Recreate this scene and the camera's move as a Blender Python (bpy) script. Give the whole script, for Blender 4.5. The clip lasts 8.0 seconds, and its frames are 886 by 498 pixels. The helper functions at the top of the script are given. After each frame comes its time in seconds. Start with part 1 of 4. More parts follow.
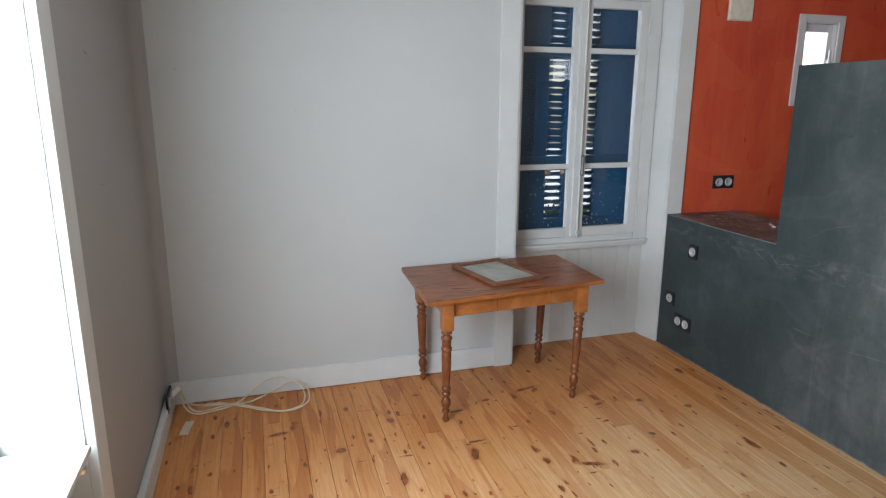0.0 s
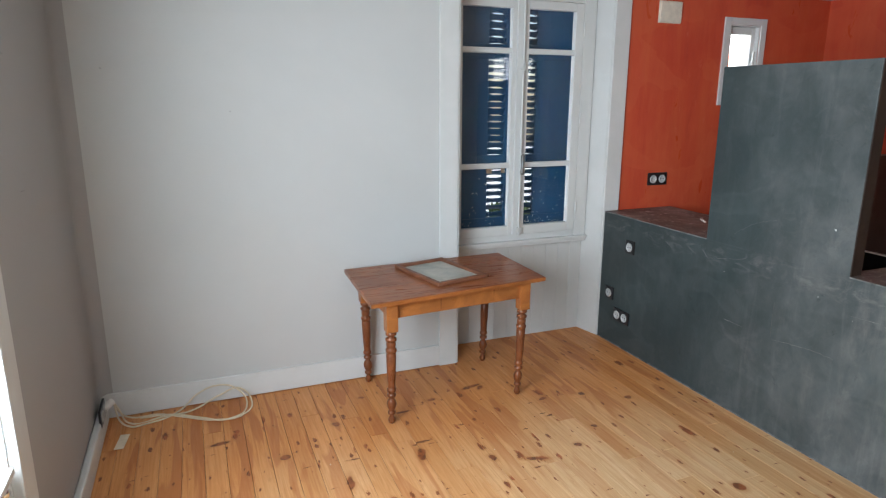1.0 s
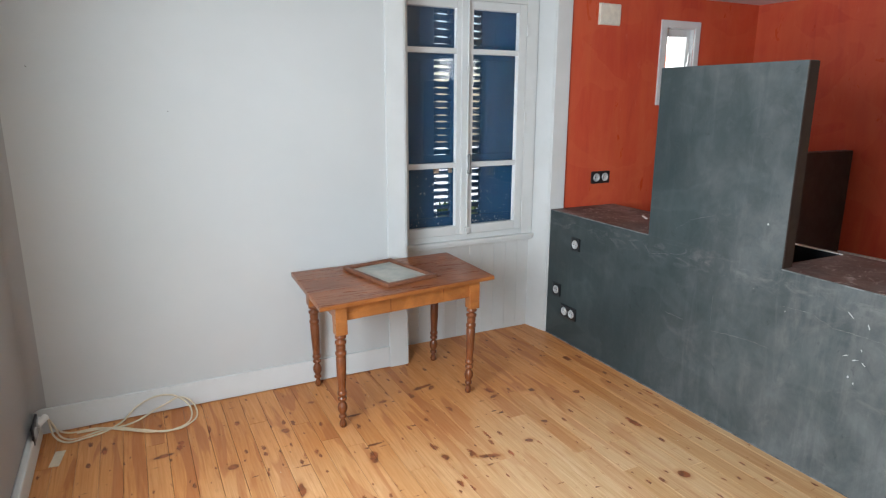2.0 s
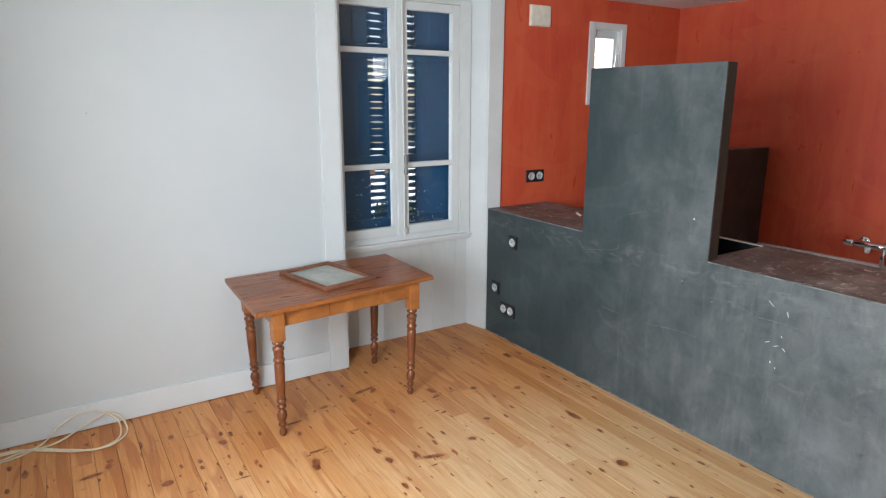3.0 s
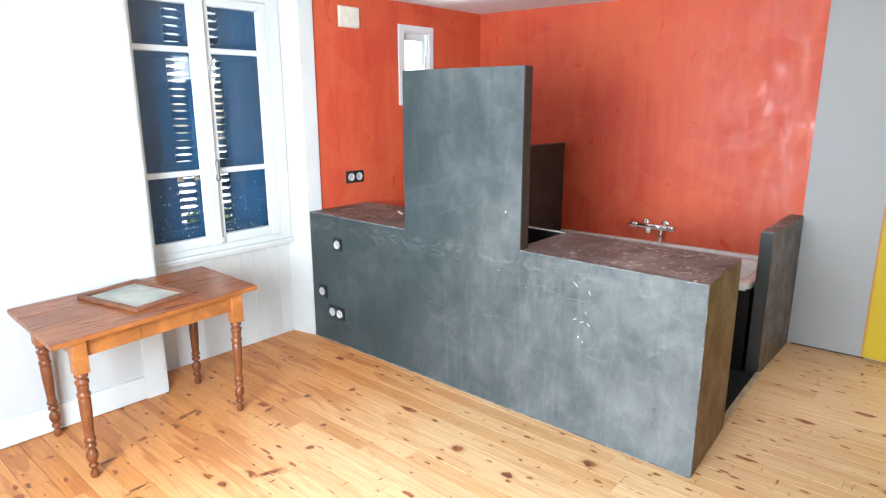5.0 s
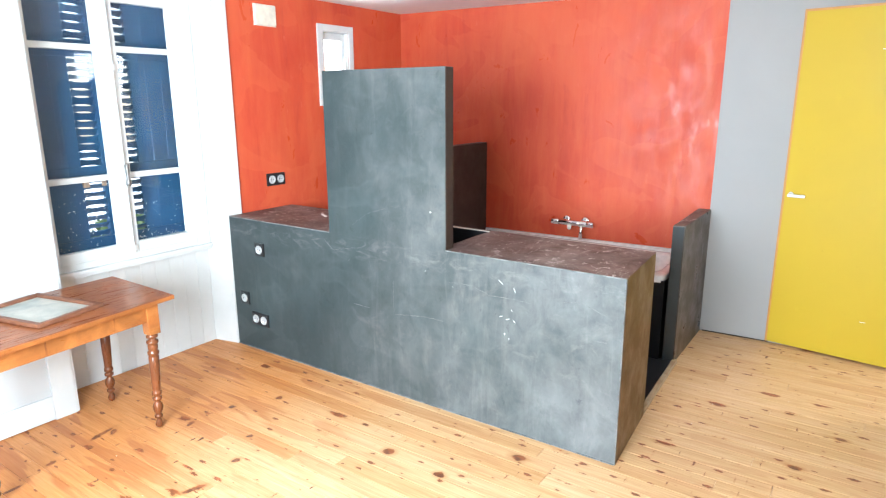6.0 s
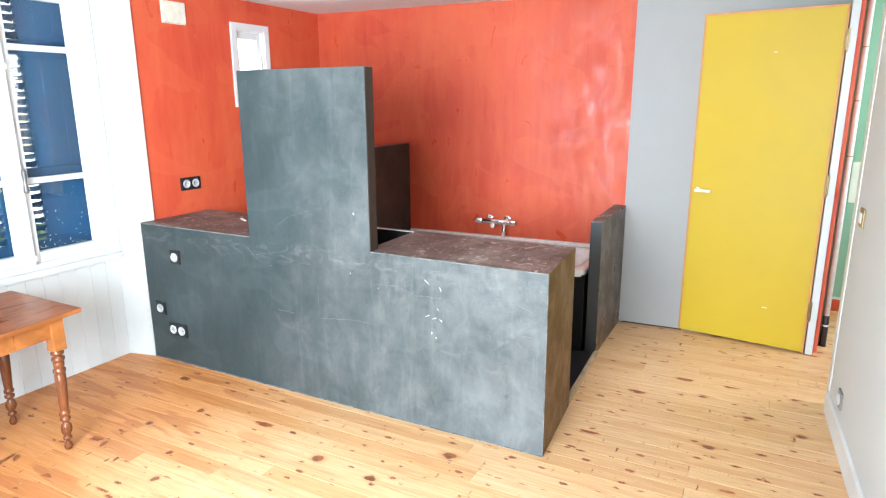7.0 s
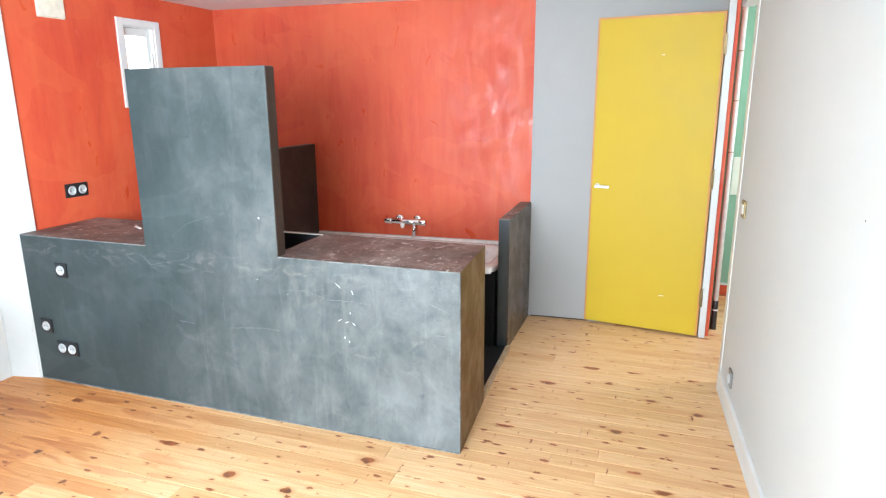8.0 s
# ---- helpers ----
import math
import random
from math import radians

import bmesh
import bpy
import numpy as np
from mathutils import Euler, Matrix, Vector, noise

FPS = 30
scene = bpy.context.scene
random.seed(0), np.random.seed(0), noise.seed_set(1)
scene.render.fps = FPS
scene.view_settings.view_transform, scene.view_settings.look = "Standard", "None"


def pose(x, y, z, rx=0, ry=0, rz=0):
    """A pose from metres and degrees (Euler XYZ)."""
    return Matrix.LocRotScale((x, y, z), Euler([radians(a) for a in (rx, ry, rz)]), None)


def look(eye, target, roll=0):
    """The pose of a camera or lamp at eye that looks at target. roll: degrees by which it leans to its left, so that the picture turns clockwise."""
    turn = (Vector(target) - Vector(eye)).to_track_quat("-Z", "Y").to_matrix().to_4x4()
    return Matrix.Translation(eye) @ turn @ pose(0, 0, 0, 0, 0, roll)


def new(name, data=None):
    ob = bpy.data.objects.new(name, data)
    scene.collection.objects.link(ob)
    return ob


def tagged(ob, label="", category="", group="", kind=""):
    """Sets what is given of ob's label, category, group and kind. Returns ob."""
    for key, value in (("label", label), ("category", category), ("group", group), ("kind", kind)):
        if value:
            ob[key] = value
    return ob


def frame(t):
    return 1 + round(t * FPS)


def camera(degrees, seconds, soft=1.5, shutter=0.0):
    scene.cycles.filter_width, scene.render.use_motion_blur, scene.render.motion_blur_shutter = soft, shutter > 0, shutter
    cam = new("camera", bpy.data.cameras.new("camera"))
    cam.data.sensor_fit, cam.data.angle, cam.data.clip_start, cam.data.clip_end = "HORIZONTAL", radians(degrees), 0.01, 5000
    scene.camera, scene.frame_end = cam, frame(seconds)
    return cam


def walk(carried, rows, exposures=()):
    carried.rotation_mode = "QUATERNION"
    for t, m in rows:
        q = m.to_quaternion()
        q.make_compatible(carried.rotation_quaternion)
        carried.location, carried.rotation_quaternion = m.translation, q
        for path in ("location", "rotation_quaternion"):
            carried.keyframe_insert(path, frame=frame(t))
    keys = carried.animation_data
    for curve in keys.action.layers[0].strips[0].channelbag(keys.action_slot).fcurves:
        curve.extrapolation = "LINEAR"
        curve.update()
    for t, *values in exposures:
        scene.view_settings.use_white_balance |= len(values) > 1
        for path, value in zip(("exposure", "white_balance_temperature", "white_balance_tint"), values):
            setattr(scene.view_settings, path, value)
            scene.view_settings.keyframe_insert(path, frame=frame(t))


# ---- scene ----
cam = camera(70.7, 8.0, soft=1.25)
PATH = [
    (0, (0.025, -0.021, 1.522), (0.585, 1.843, 1.061), 0.2),
    (0.5, (0.032, -0.019, 1.532), (0.677, 1.815, 1.066), 0.3),
    (1, (0.042, -0.022, 1.536), (0.764, 1.783, 1.068), 0.2),
    (1.5, (0.043, -0.02, 1.533), (0.844, 1.752, 1.067), 0.2),
    (3, (0.051, -0.008, 1.535), (1.093, 1.635, 1.069), 0.1),
    (3.5, (0.047, -0.006, 1.53), (1.211, 1.554, 1.069), 0.0),
    (4, (0.047, -0.009, 1.53), (1.324, 1.459, 1.07), 0.0),
    (4.5, (0.048, -0.013, 1.537), (1.424, 1.362, 1.073), -0.1),
    (6, (0.063, -0.015, 1.551), (1.666, 1.085, 1.081), -0.2),
    (6.5, (0.065, -0.019, 1.547), (1.731, 0.983, 1.079), -0.2),
    (7, (0.07, -0.02, 1.544), (1.795, 0.879, 1.078), -0.3),
    (7.5, (0.077, -0.012, 1.55), (1.86, 0.762, 1.079), -0.3),
    (8, (0.08, -0.013, 1.548), (1.917, 0.623, 1.079), -0.3),
]
EXPOSURES = [(0.0, -0.55, 6300, 10), (1.5, -0.20, 6290, 9), (3.0, -0.10, 6290, 9), (3.5, 0.01, 6300, 9), (4.5, 0.65, 6120, 8), (6.5, 1.30, 6040, 6), (8.0, 1.22, 6040, 6)]
walk(cam, [(t, look(eye, target, roll)) for t, eye, target, roll in PATH], EXPOSURES)

# ---- world, sun, lights ----
world = bpy.data.worlds.new("world")
scene.world = world
world.use_nodes = True
wn = world.node_tree.nodes
sky = wn.new("ShaderNodeTexSky")
sky.sky_type, sky.sun_disc = "NISHITA", False
sky.sun_elevation, sky.sun_rotation = radians(55), radians(70)
world.node_tree.links.new(sky.outputs[0], wn["Background"].inputs["Color"])
wn["Background"].inputs["Strength"].default_value = 0.15

sun = new("sun", bpy.data.lights.new("sun", "SUN"))
sun.data.energy, sun.data.angle, sun.data.color = 5.0, radians(15), (1.0, 0.97, 0.93)
sun.matrix_world = look((0, 0, 0), (-0.54, -0.2, -0.82))


def window_lamp(name, place, towards, w, h, power, colour, spread=180):
    lamp = new(name, bpy.data.lights.new(name, "AREA"))
    lamp.data.shape, lamp.data.size, lamp.data.size_y = "RECTANGLE", w, h
    lamp.data.energy, lamp.data.color = power, colour
    lamp.matrix_world = look(place, towards)
    lamp.data.spread = radians(spread)
    return lamp


window_lamp("window_daylight", (-0.84, 0.93, 1.40), (0.9, 2.0, 0.80), 1.48, 1.24, 153, (0.80, 0.91, 1.0), 172)
window_lamp("small_window_daylight", (3.57, 3.52, 1.78), (3.57, 0, 1.5), 0.2, 0.42, 7, (0.95, 0.98, 1.0))


# ---- materials ----
def nodes_of(name, rough=0.5, metal=0.0, spec=0.5):
    m = bpy.data.materials.new(name)
    m.use_nodes = True
    b = m.node_tree.nodes["Principled BSDF"]
    b.inputs["Roughness"].default_value = rough
    b.inputs["Metallic"].default_value = metal
    b.inputs["Specular IOR Level"].default_value = spec
    return m, m.node_tree, b


def put_in(nt, n, key, v):
    if isinstance(v, bpy.types.NodeSocket):
        nt.links.new(v, n.inputs[key])
    else:
        n.inputs[key].default_value = v


def coords(nt, scale=(1, 1, 1), jitter=False):
    tc = nt.nodes.new("ShaderNodeTexCoord")
    mp = nt.nodes.new("ShaderNodeMapping")
    mp.inputs["Scale"].default_value = scale
    nt.links.new(tc.outputs["Object"], mp.inputs["Vector"])
    if jitter:
        oi = nt.nodes.new("ShaderNodeObjectInfo")
        mul = nt.nodes.new("ShaderNodeVectorMath")
        mul.operation = "SCALE"
        mul.inputs[0].default_value = (37.0, 61.0, 23.0)
        nt.links.new(oi.outputs["Random"], mul.inputs["Scale"])
        nt.links.new(mul.outputs[0], mp.inputs["Location"])
    return mp.outputs[0]


def noise_tex(nt, vec, scale, detail=5.0, rough=0.55, distort=0.0):
    n = nt.nodes.new("ShaderNodeTexNoise")
    nt.links.new(vec, n.inputs["Vector"])
    for key, v in (("Scale", scale), ("Detail", detail), ("Roughness", rough), ("Distortion", distort)):
        n.inputs[key].default_value = v
    return n.outputs["Fac"]


def cells(nt, vec, scale, random_amount=1.0):
    n = nt.nodes.new("ShaderNodeTexVoronoi")
    nt.links.new(vec, n.inputs["Vector"])
    n.inputs["Scale"].default_value = scale
    n.inputs["Randomness"].default_value = random_amount
    n.voronoi_dimensions = "2D"
    return n.outputs["Distance"], n.outputs["Color"]


def ramp(nt, fac, *stops):
    n = nt.nodes.new("ShaderNodeValToRGB")
    e = n.color_ramp.elements
    while len(e) < len(stops):
        e.new(0.5)
    for el, (at, c) in zip(e, stops):
        el.position = at
        el.color = (c, c, c, 1) if isinstance(c, (int, float)) else (*c, 1)
    nt.links.new(fac, n.inputs["Fac"])
    return n.outputs["Color"]


def mix(nt, fac, a, b, how="MIX"):
    n = nt.nodes.new("ShaderNodeMix")
    n.data_type, n.blend_type = "RGBA", how
    for i, v in ((0, fac), (6, a), (7, b)):
        if isinstance(v, bpy.types.NodeSocket):
            nt.links.new(v, n.inputs[i])
        else:
            n.inputs[i].default_value = v if i == 0 else (*v, 1)
    return n.outputs[2]


def calc(nt, how, a, b=0.0):
    n = nt.nodes.new("ShaderNodeMath")
    n.operation = how
    put_in(nt, n, 0, a)
    put_in(nt, n, 1, b)
    return n.outputs[0]


def bump(nt, bsdf, height, strength, dist=0.003):
    n = nt.nodes.new("ShaderNodeBump")
    n.inputs["Strength"].default_value, n.inputs["Distance"].default_value = strength, dist
    nt.links.new(height, n.inputs["Height"])
    nt.links.new(n.outputs[0], bsdf.inputs["Normal"])


def painted(name, c, c2, scale=3.0, rough=0.5, relief=0.15, grain=90.0, spec=0.4):
    m, nt, b = nodes_of(name, rough, 0.0, spec)
    v = coords(nt)
    cloud = noise_tex(nt, v, scale, 6, 0.6, 0.4)
    col = mix(nt, ramp(nt, cloud, (0.3, 0.0), (0.72, 1.0)), c, c2)
    spots = ramp(nt, noise_tex(nt, v, 38.0, 3, 0.6), (0.70, 0.0), (0.80, 0.35))
    nt.links.new(mix(nt, spots, col, tuple(k * 0.72 for k in c)), b.inputs["Base Color"])
    nt.links.new(ramp(nt, cloud, (0.2, max(rough - 0.08, 0.02)), (0.8, min(rough + 0.1, 1))), b.inputs["Roughness"])
    bump(nt, b, noise_tex(nt, v, grain, 4, 0.6), relief)
    return m


def plain(name, c, rough=0.5, metal=0.0, spec=0.5):
    m, nt, b = nodes_of(name, rough, metal, spec)
    v = coords(nt)
    t = noise_tex(nt, v, 25.0, 4, 0.6)
    nt.links.new(mix(nt, ramp(nt, t, (0.35, 0.0), (0.7, 1.0)), c, tuple(k * 0.82 for k in c)), b.inputs["Base Color"])
    return m


def waxed_plaster(name, dark, mid, pale, rough=0.42, scuffs=1.0, spec=0.5, patchy=0.12):
    m, nt, b = nodes_of(name, rough, 0.0, spec)
    v = coords(nt)
    big = noise_tex(nt, coords(nt, (1.0, 1.0, 0.6)), 2.1, 6, 0.62, 0.5)
    small = noise_tex(nt, v, 7.0, 8, 0.62, 0.15)
    col = mix(nt, ramp(nt, big, (0.32, 0.0), (0.68, 1.0)), dark, mid)
    worn = ramp(nt, small, (0.46, 0.0), (0.85, 0.75 * scuffs))
    col = mix(nt, worn, col, pale)
    tall = coords(nt, (1.0, 5.0, 0.8))
    wipes = ramp(nt, noise_tex(nt, tall, 3.2, 6, 0.7, 0.3), (0.54, 0.0), (0.78, 0.42 * scuffs))
    col = mix(nt, wipes, col, pale)
    nt.links.new(col, b.inputs["Base Color"])
    nt.links.new(ramp(nt, small, (0.36, rough - patchy), (0.62, rough + patchy)), b.inputs["Roughness"])
    bump(nt, b, noise_tex(nt, v, 14.0, 6, 0.6, 0.5), 0.15, 0.006)
    return m


def scuffed_slate(name):
    """Dark slate plaster, trowelled in clouds, rubbed chalky, with the window's sheen painted in."""
    m, nt, b = nodes_of(name, 0.42, 0.0, 0.26)
    v = coords(nt)
    big = noise_tex(nt, v, 1.7, 6, 0.62, 0.3)
    small = noise_tex(nt, coords(nt, (1.0, 1.0, 0.7)), 3.6, 9, 0.62, 0.35)
    fine = noise_tex(nt, v, 16.0, 6, 0.65, 0.6)
    col = mix(nt, ramp(nt, big, (0.32, 0.0), (0.68, 1.0)), (0.010, 0.0190, 0.0205), (0.025, 0.0415, 0.043))
    tc = nt.nodes.new("ShaderNodeTexCoord")
    sp = nt.nodes.new("ShaderNodeSeparateXYZ")
    nt.links.new(tc.outputs["Object"], sp.inputs[0])
    # chalky rubbing plus painted window sheen, fading along y
    band = calc(nt, "ADD", sp.outputs["Y"], calc(nt, "MULTIPLY", calc(nt, "SUBTRACT", big, 0.5), 2.2))
    rub_and_sheen = ramp(nt, calc(nt, "MULTIPLY", band, 0.25), (0.24, 1.0), (0.60, 0.18))
    cloud = ramp(nt, small, (0.30, 0.17), (0.50, 0.33), (0.74, 0.51))
    col = mix(nt, calc(nt, "MULTIPLY", cloud, rub_and_sheen), col, (0.342, 0.340, 0.335))
    blot = ramp(nt, noise_tex(nt, coords(nt, (1.0, 1.0, 0.8)), 7.5, 6, 0.70, 0.5), (0.32, 0.42), (0.58, 0.0))
    col = mix(nt, blot, col, (0.022, 0.036, 0.038))
    # trowel patches with a firmer edge
    lap = ramp(nt, noise_tex(nt, coords(nt, (1.0, 0.8, 1.3)), 2.9, 2, 0.45, 1.1), (0.50, 0.0), (0.56, 0.045), (0.70, 0.01))
    col = mix(nt, lap, col, (0.26, 0.285, 0.28))
    # upright run marks and rosy wipes
    runs = ramp(nt, noise_tex(nt, coords(nt, (1.0, 5.0, 0.7)), 3.0, 7, 0.68, 0.25), (0.52, 0.0), (0.76, 0.22))
    col = mix(nt, calc(nt, "MULTIPLY", runs, rub_and_sheen), col, (0.34, 0.325, 0.315))
    wipes = ramp(nt, noise_tex(nt, coords(nt, (1.0, 2.2, 2.6)), 2.7, 6, 0.70, 0.9), (0.56, 0.0), (0.74, 0.22))
    col = mix(nt, calc(nt, "MULTIPLY", wipes, rub_and_sheen), col, (0.34, 0.30, 0.285))
    # the seam where the upstand was built on: smeared filler just under the counter's height
    seam = ramp(nt, calc(nt, "ABSOLUTE", calc(nt, "SUBTRACT", sp.outputs["Z"], 0.775)), (0.0, 1.0), (0.075, 0.0))
    smear = ramp(nt, noise_tex(nt, coords(nt, (1.0, 1.2, 3.0)), 7.0, 6, 0.7, 1.2), (0.50, 0.0), (0.68, 0.26))
    col = mix(nt, calc(nt, "MULTIPLY", seam, smear), col, (0.34, 0.315, 0.30))
    grit = ramp(nt, fine, (0.60, 0.0), (0.80, 0.13))
    col = mix(nt, calc(nt, "MULTIPLY", grit, rub_and_sheen), col, (0.40, 0.40, 0.39))
    pits = ramp(nt, fine, (0.24, 0.55), (0.36, 0.0))
    col = mix(nt, pits, col, (0.014, 0.02, 0.022))
    nt.links.new(col, b.inputs["Base Color"])
    nt.links.new(ramp(nt, small, (0.25, 0.34), (0.75, 0.58)), b.inputs["Roughness"])
    bump(nt, b, noise_tex(nt, v, 11.0, 7, 0.62, 0.6), 0.28, 0.006)
    return m


def trowelled_red(name):
    """Orange-red waxed plaster: upright brush marks, overlapping trowel layers, patches of polish."""
    m, nt, b = nodes_of(name, 0.5, 0.0, 0.42)
    v = coords(nt)
    big = noise_tex(nt, v, 1.3, 5, 0.6, 0.4)
    up = coords(nt, (3.2, 3.2, 0.5))
    strokes = noise_tex(nt, up, 3.0, 7, 0.66, 0.35)
    col = mix(nt, ramp(nt, big, (0.32, 0.0), (0.68, 1.0)), (0.475, 0.048, 0.021), (0.56, 0.080, 0.030))
    col = mix(nt, ramp(nt, strokes, (0.45, 0.0), (0.70, 0.55)), col, (0.585, 0.118, 0.040))
    col = mix(nt, ramp(nt, strokes, (0.28, 0.60), (0.44, 0.0)), col, (0.40, 0.036, 0.020))
    layer = ramp(nt, noise_tex(nt, coords(nt, (1.0, 1.0, 1.5)), 1.5, 3, 0.5, 0.8), (0.50, 0.0), (0.515, 0.34), (0.72, 0.05))
    col = mix(nt, layer, col, (0.60, 0.112, 0.042))
    chalk = ramp(nt, noise_tex(nt, coords(nt, (2.0, 2.0, 1.0)), 9.0, 6, 0.7, 0.4), (0.62, 0.0), (0.78, 0.30))
    col = mix(nt, chalk, col, (0.66, 0.22, 0.14))
    nt.links.new(col, b.inputs["Base Color"])
    polish = noise_tex(nt, coords(nt, (1.6, 1.6, 0.9)), 4.2, 6, 0.66, 0.7)
    nt.links.new(ramp(nt, polish, (0.42, 0.60), (0.56, 0.46), (0.66, 0.27)), b.inputs["Roughness"])
    bump(nt, b, noise_tex(nt, coords(nt, (1.5, 1.5, 0.8)), 10.0, 7, 0.62, 0.5), 0.20, 0.006)
    return m


FLOOR_KNOTS = (
    (0.314, 2.514, 0.026, 0.021, 0), (0.581, 2.714, 0.015, 0.023, 20), (0.880, 2.320, 0.019, 0.049, -15),
    (0.536, 2.223, 0.015, 0.052, -8), (1.356, 2.850, 0.064, 0.012, 12), (1.400, 2.825, 0.012, 0.026, -40), (0.054, 2.734, 0.046, 0.013, 8),
    (1.341, 2.102, 0.046, 0.012, -20), (1.163, 2.178, 0.016, 0.021, 0), (1.573, 2.135, 0.019, 0.015, 0),
    (1.103, 2.787, 0.023, 0.014, 10), (0.762, 2.943, 0.016, 0.013, 0), (2.006, 1.620, 0.021, 0.028, 0),
    (1.990, 1.329, 0.017, 0.022, 0), (2.289, 1.110, 0.023, 0.033, 0), (2.084, 2.435, 0.019, 0.015, 0),
    (1.654, 2.585, 0.023, 0.015, 25), (1.743, 2.247, 0.015, 0.013, 0), (2.888, 0.088, 0.014, 0.030, 0),
    (1.880, 2.562, 0.017, 0.015, 0), (3.179, -0.288, 0.015, 0.023, 0), (3.264, -0.058, 0.013, 0.028, 0),
)


def pine(name, light, dark, jitter=True, rough=0.42, knots=1.0, along=1):
    """Boards with the grain along y (along=1) or x (along=0)."""
    m, nt, b = nodes_of(name, rough, 0.0, 0.36)
    stretch = ((0.055, 1.0, 1.0), (1.0, 0.055, 1.0), (1.0, 1.0, 0.055))[along]
    lie = (1.0, 0.42, 0.3) if along == 1 else (0.42, 1.0, 0.3)
    vg = coords(nt, stretch, jitter)
    cross = (0.35, 1.6, 0.3) if along == 1 else (1.6, 0.35, 0.3)
    grain = noise_tex(nt, vg, 34.0, 6, 0.60, 2.6)
    broad = noise_tex(nt, vg, 11.0, 3, 0.5, 1.0)
    col = mix(nt, ramp(nt, grain, (0.36, 0.0), (0.74, 0.72 if jitter else 0.42)), light, dark)
    col = mix(nt, ramp(nt, broad, (0.48, 0.0), (0.82, 0.45 if jitter else 0.22)), col, dark)
    if jitter:
        thin = noise_tex(nt, coords(nt, (1.0, 0.03, 1.0), jitter), 95.0, 3, 0.6, 0.8)
        col = mix(nt, ramp(nt, thin, (0.50, 0.0), (0.72, 0.50)), col, tuple(k * j for k, j in zip(dark, (0.80, 0.68, 0.55))))
    oi = nt.nodes.new("ShaderNodeObjectInfo")
    if not jitter:
        worn = noise_tex(nt, coords(nt), 7.0, 6, 0.68, 0.5)
        col = mix(nt, ramp(nt, worn, (0.48, 0.0), (0.68, 0.6)), col, tuple(min(k * 1.7, 0.8) for k in light))
        col = mix(nt, ramp(nt, worn, (0.28, 0.55), (0.42, 0.0)), col, tuple(k * 0.5 for k in dark))
    if jitter:
        tone = ramp(nt, oi.outputs["Random"], (0.0, (0.86, 0.75, 0.62)), (0.14, (0.97, 0.94, 0.90)), (0.72, (1.03, 1.03, 1.05)), (0.95, (0.93, 0.86, 0.77)))
        col = mix(nt, 1.0, col, tone, "MULTIPLY")
    if jitter:
        # light falloff put into the tint: amber by the table, paler towards the door
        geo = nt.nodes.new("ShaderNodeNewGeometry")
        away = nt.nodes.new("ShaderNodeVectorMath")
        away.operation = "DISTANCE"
        oval = nt.nodes.new("ShaderNodeVectorMath")
        oval.operation = "MULTIPLY"
        nt.links.new(geo.outputs["Position"], oval.inputs[0])
        oval.inputs[1].default_value = (0.45, 1.0, 0.0)
        nt.links.new(oval.outputs[0], away.inputs[0])
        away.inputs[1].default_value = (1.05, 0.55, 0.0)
        falloff = calc(nt, "ADD", away.outputs["Value"], calc(nt, "MULTIPLY", noise_tex(nt, geo.outputs["Position"], 1.6, 5, 0.6), 1.2))
        amber = ramp(nt, calc(nt, "MULTIPLY", falloff, 0.25), (0.46, 0.0), (0.70, 1.0))
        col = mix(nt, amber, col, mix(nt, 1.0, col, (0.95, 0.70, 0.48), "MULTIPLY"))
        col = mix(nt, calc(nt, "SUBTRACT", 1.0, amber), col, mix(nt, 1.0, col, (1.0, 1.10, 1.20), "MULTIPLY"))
    # dark heartwood streaks and knots
    strong = 0.35
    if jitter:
        # streaks weaken where the falloff tint is pale
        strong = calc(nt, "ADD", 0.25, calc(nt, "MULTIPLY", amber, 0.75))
    heart = ramp(nt, noise_tex(nt, coords(nt, tuple(min(k * 2.4, 1.0) for k in stretch), jitter), 8.0, 2, 0.5, 1.2), (0.545, 0.0), (0.59, 0.68))
    col = mix(nt, calc(nt, "MULTIPLY", heart, strong), col, tuple(k * j for k, j in zip(dark, (0.74, 0.44, 0.30))))
    for lie2, per, power, big, tint, hard in ((lie, 6.5, 2.3, 0.120, (0.31, 0.070, 0.018), 0.020), (lie, 15.0, 2.4, 0.145, (0.25, 0.062, 0.017), 0.02), (cross, 7.0, 14.0, 0.085, (0.17, 0.048, 0.018), 0.015)):
        vk = coords(nt, lie2, jitter)
        d, cc = cells(nt, vk, per)
        sep = nt.nodes.new("ShaderNodeSeparateColor")
        nt.links.new(cc, sep.inputs[0])
        wob = calc(nt, "ADD", d, calc(nt, "MULTIPLY", calc(nt, "SUBTRACT", noise_tex(nt, vk, per * 3.2, 4, 0.7, 0.8), 0.5), 0.40))
        k = calc(nt, "SUBTRACT", calc(nt, "MULTIPLY", calc(nt, "POWER", sep.outputs[0], power), big * knots), wob)
        ring = ramp(nt, calc(nt, "ADD", k, 0.05), (0.0, 0.0), (0.05, 0.45))
        col = mix(nt, ring, col, tuple(c * j for c, j in zip(dark, (0.82, 0.66, 0.52))))
        core = mix(nt, ramp(nt, noise_tex(nt, vk, per * 9, 2), (0.4, 0.0), (0.6, 1.0)), tint, tuple(q * 0.42 for q in tint))
        col = mix(nt, ramp(nt, k, (0.0, 0.0), (hard, 0.92)), col, core)
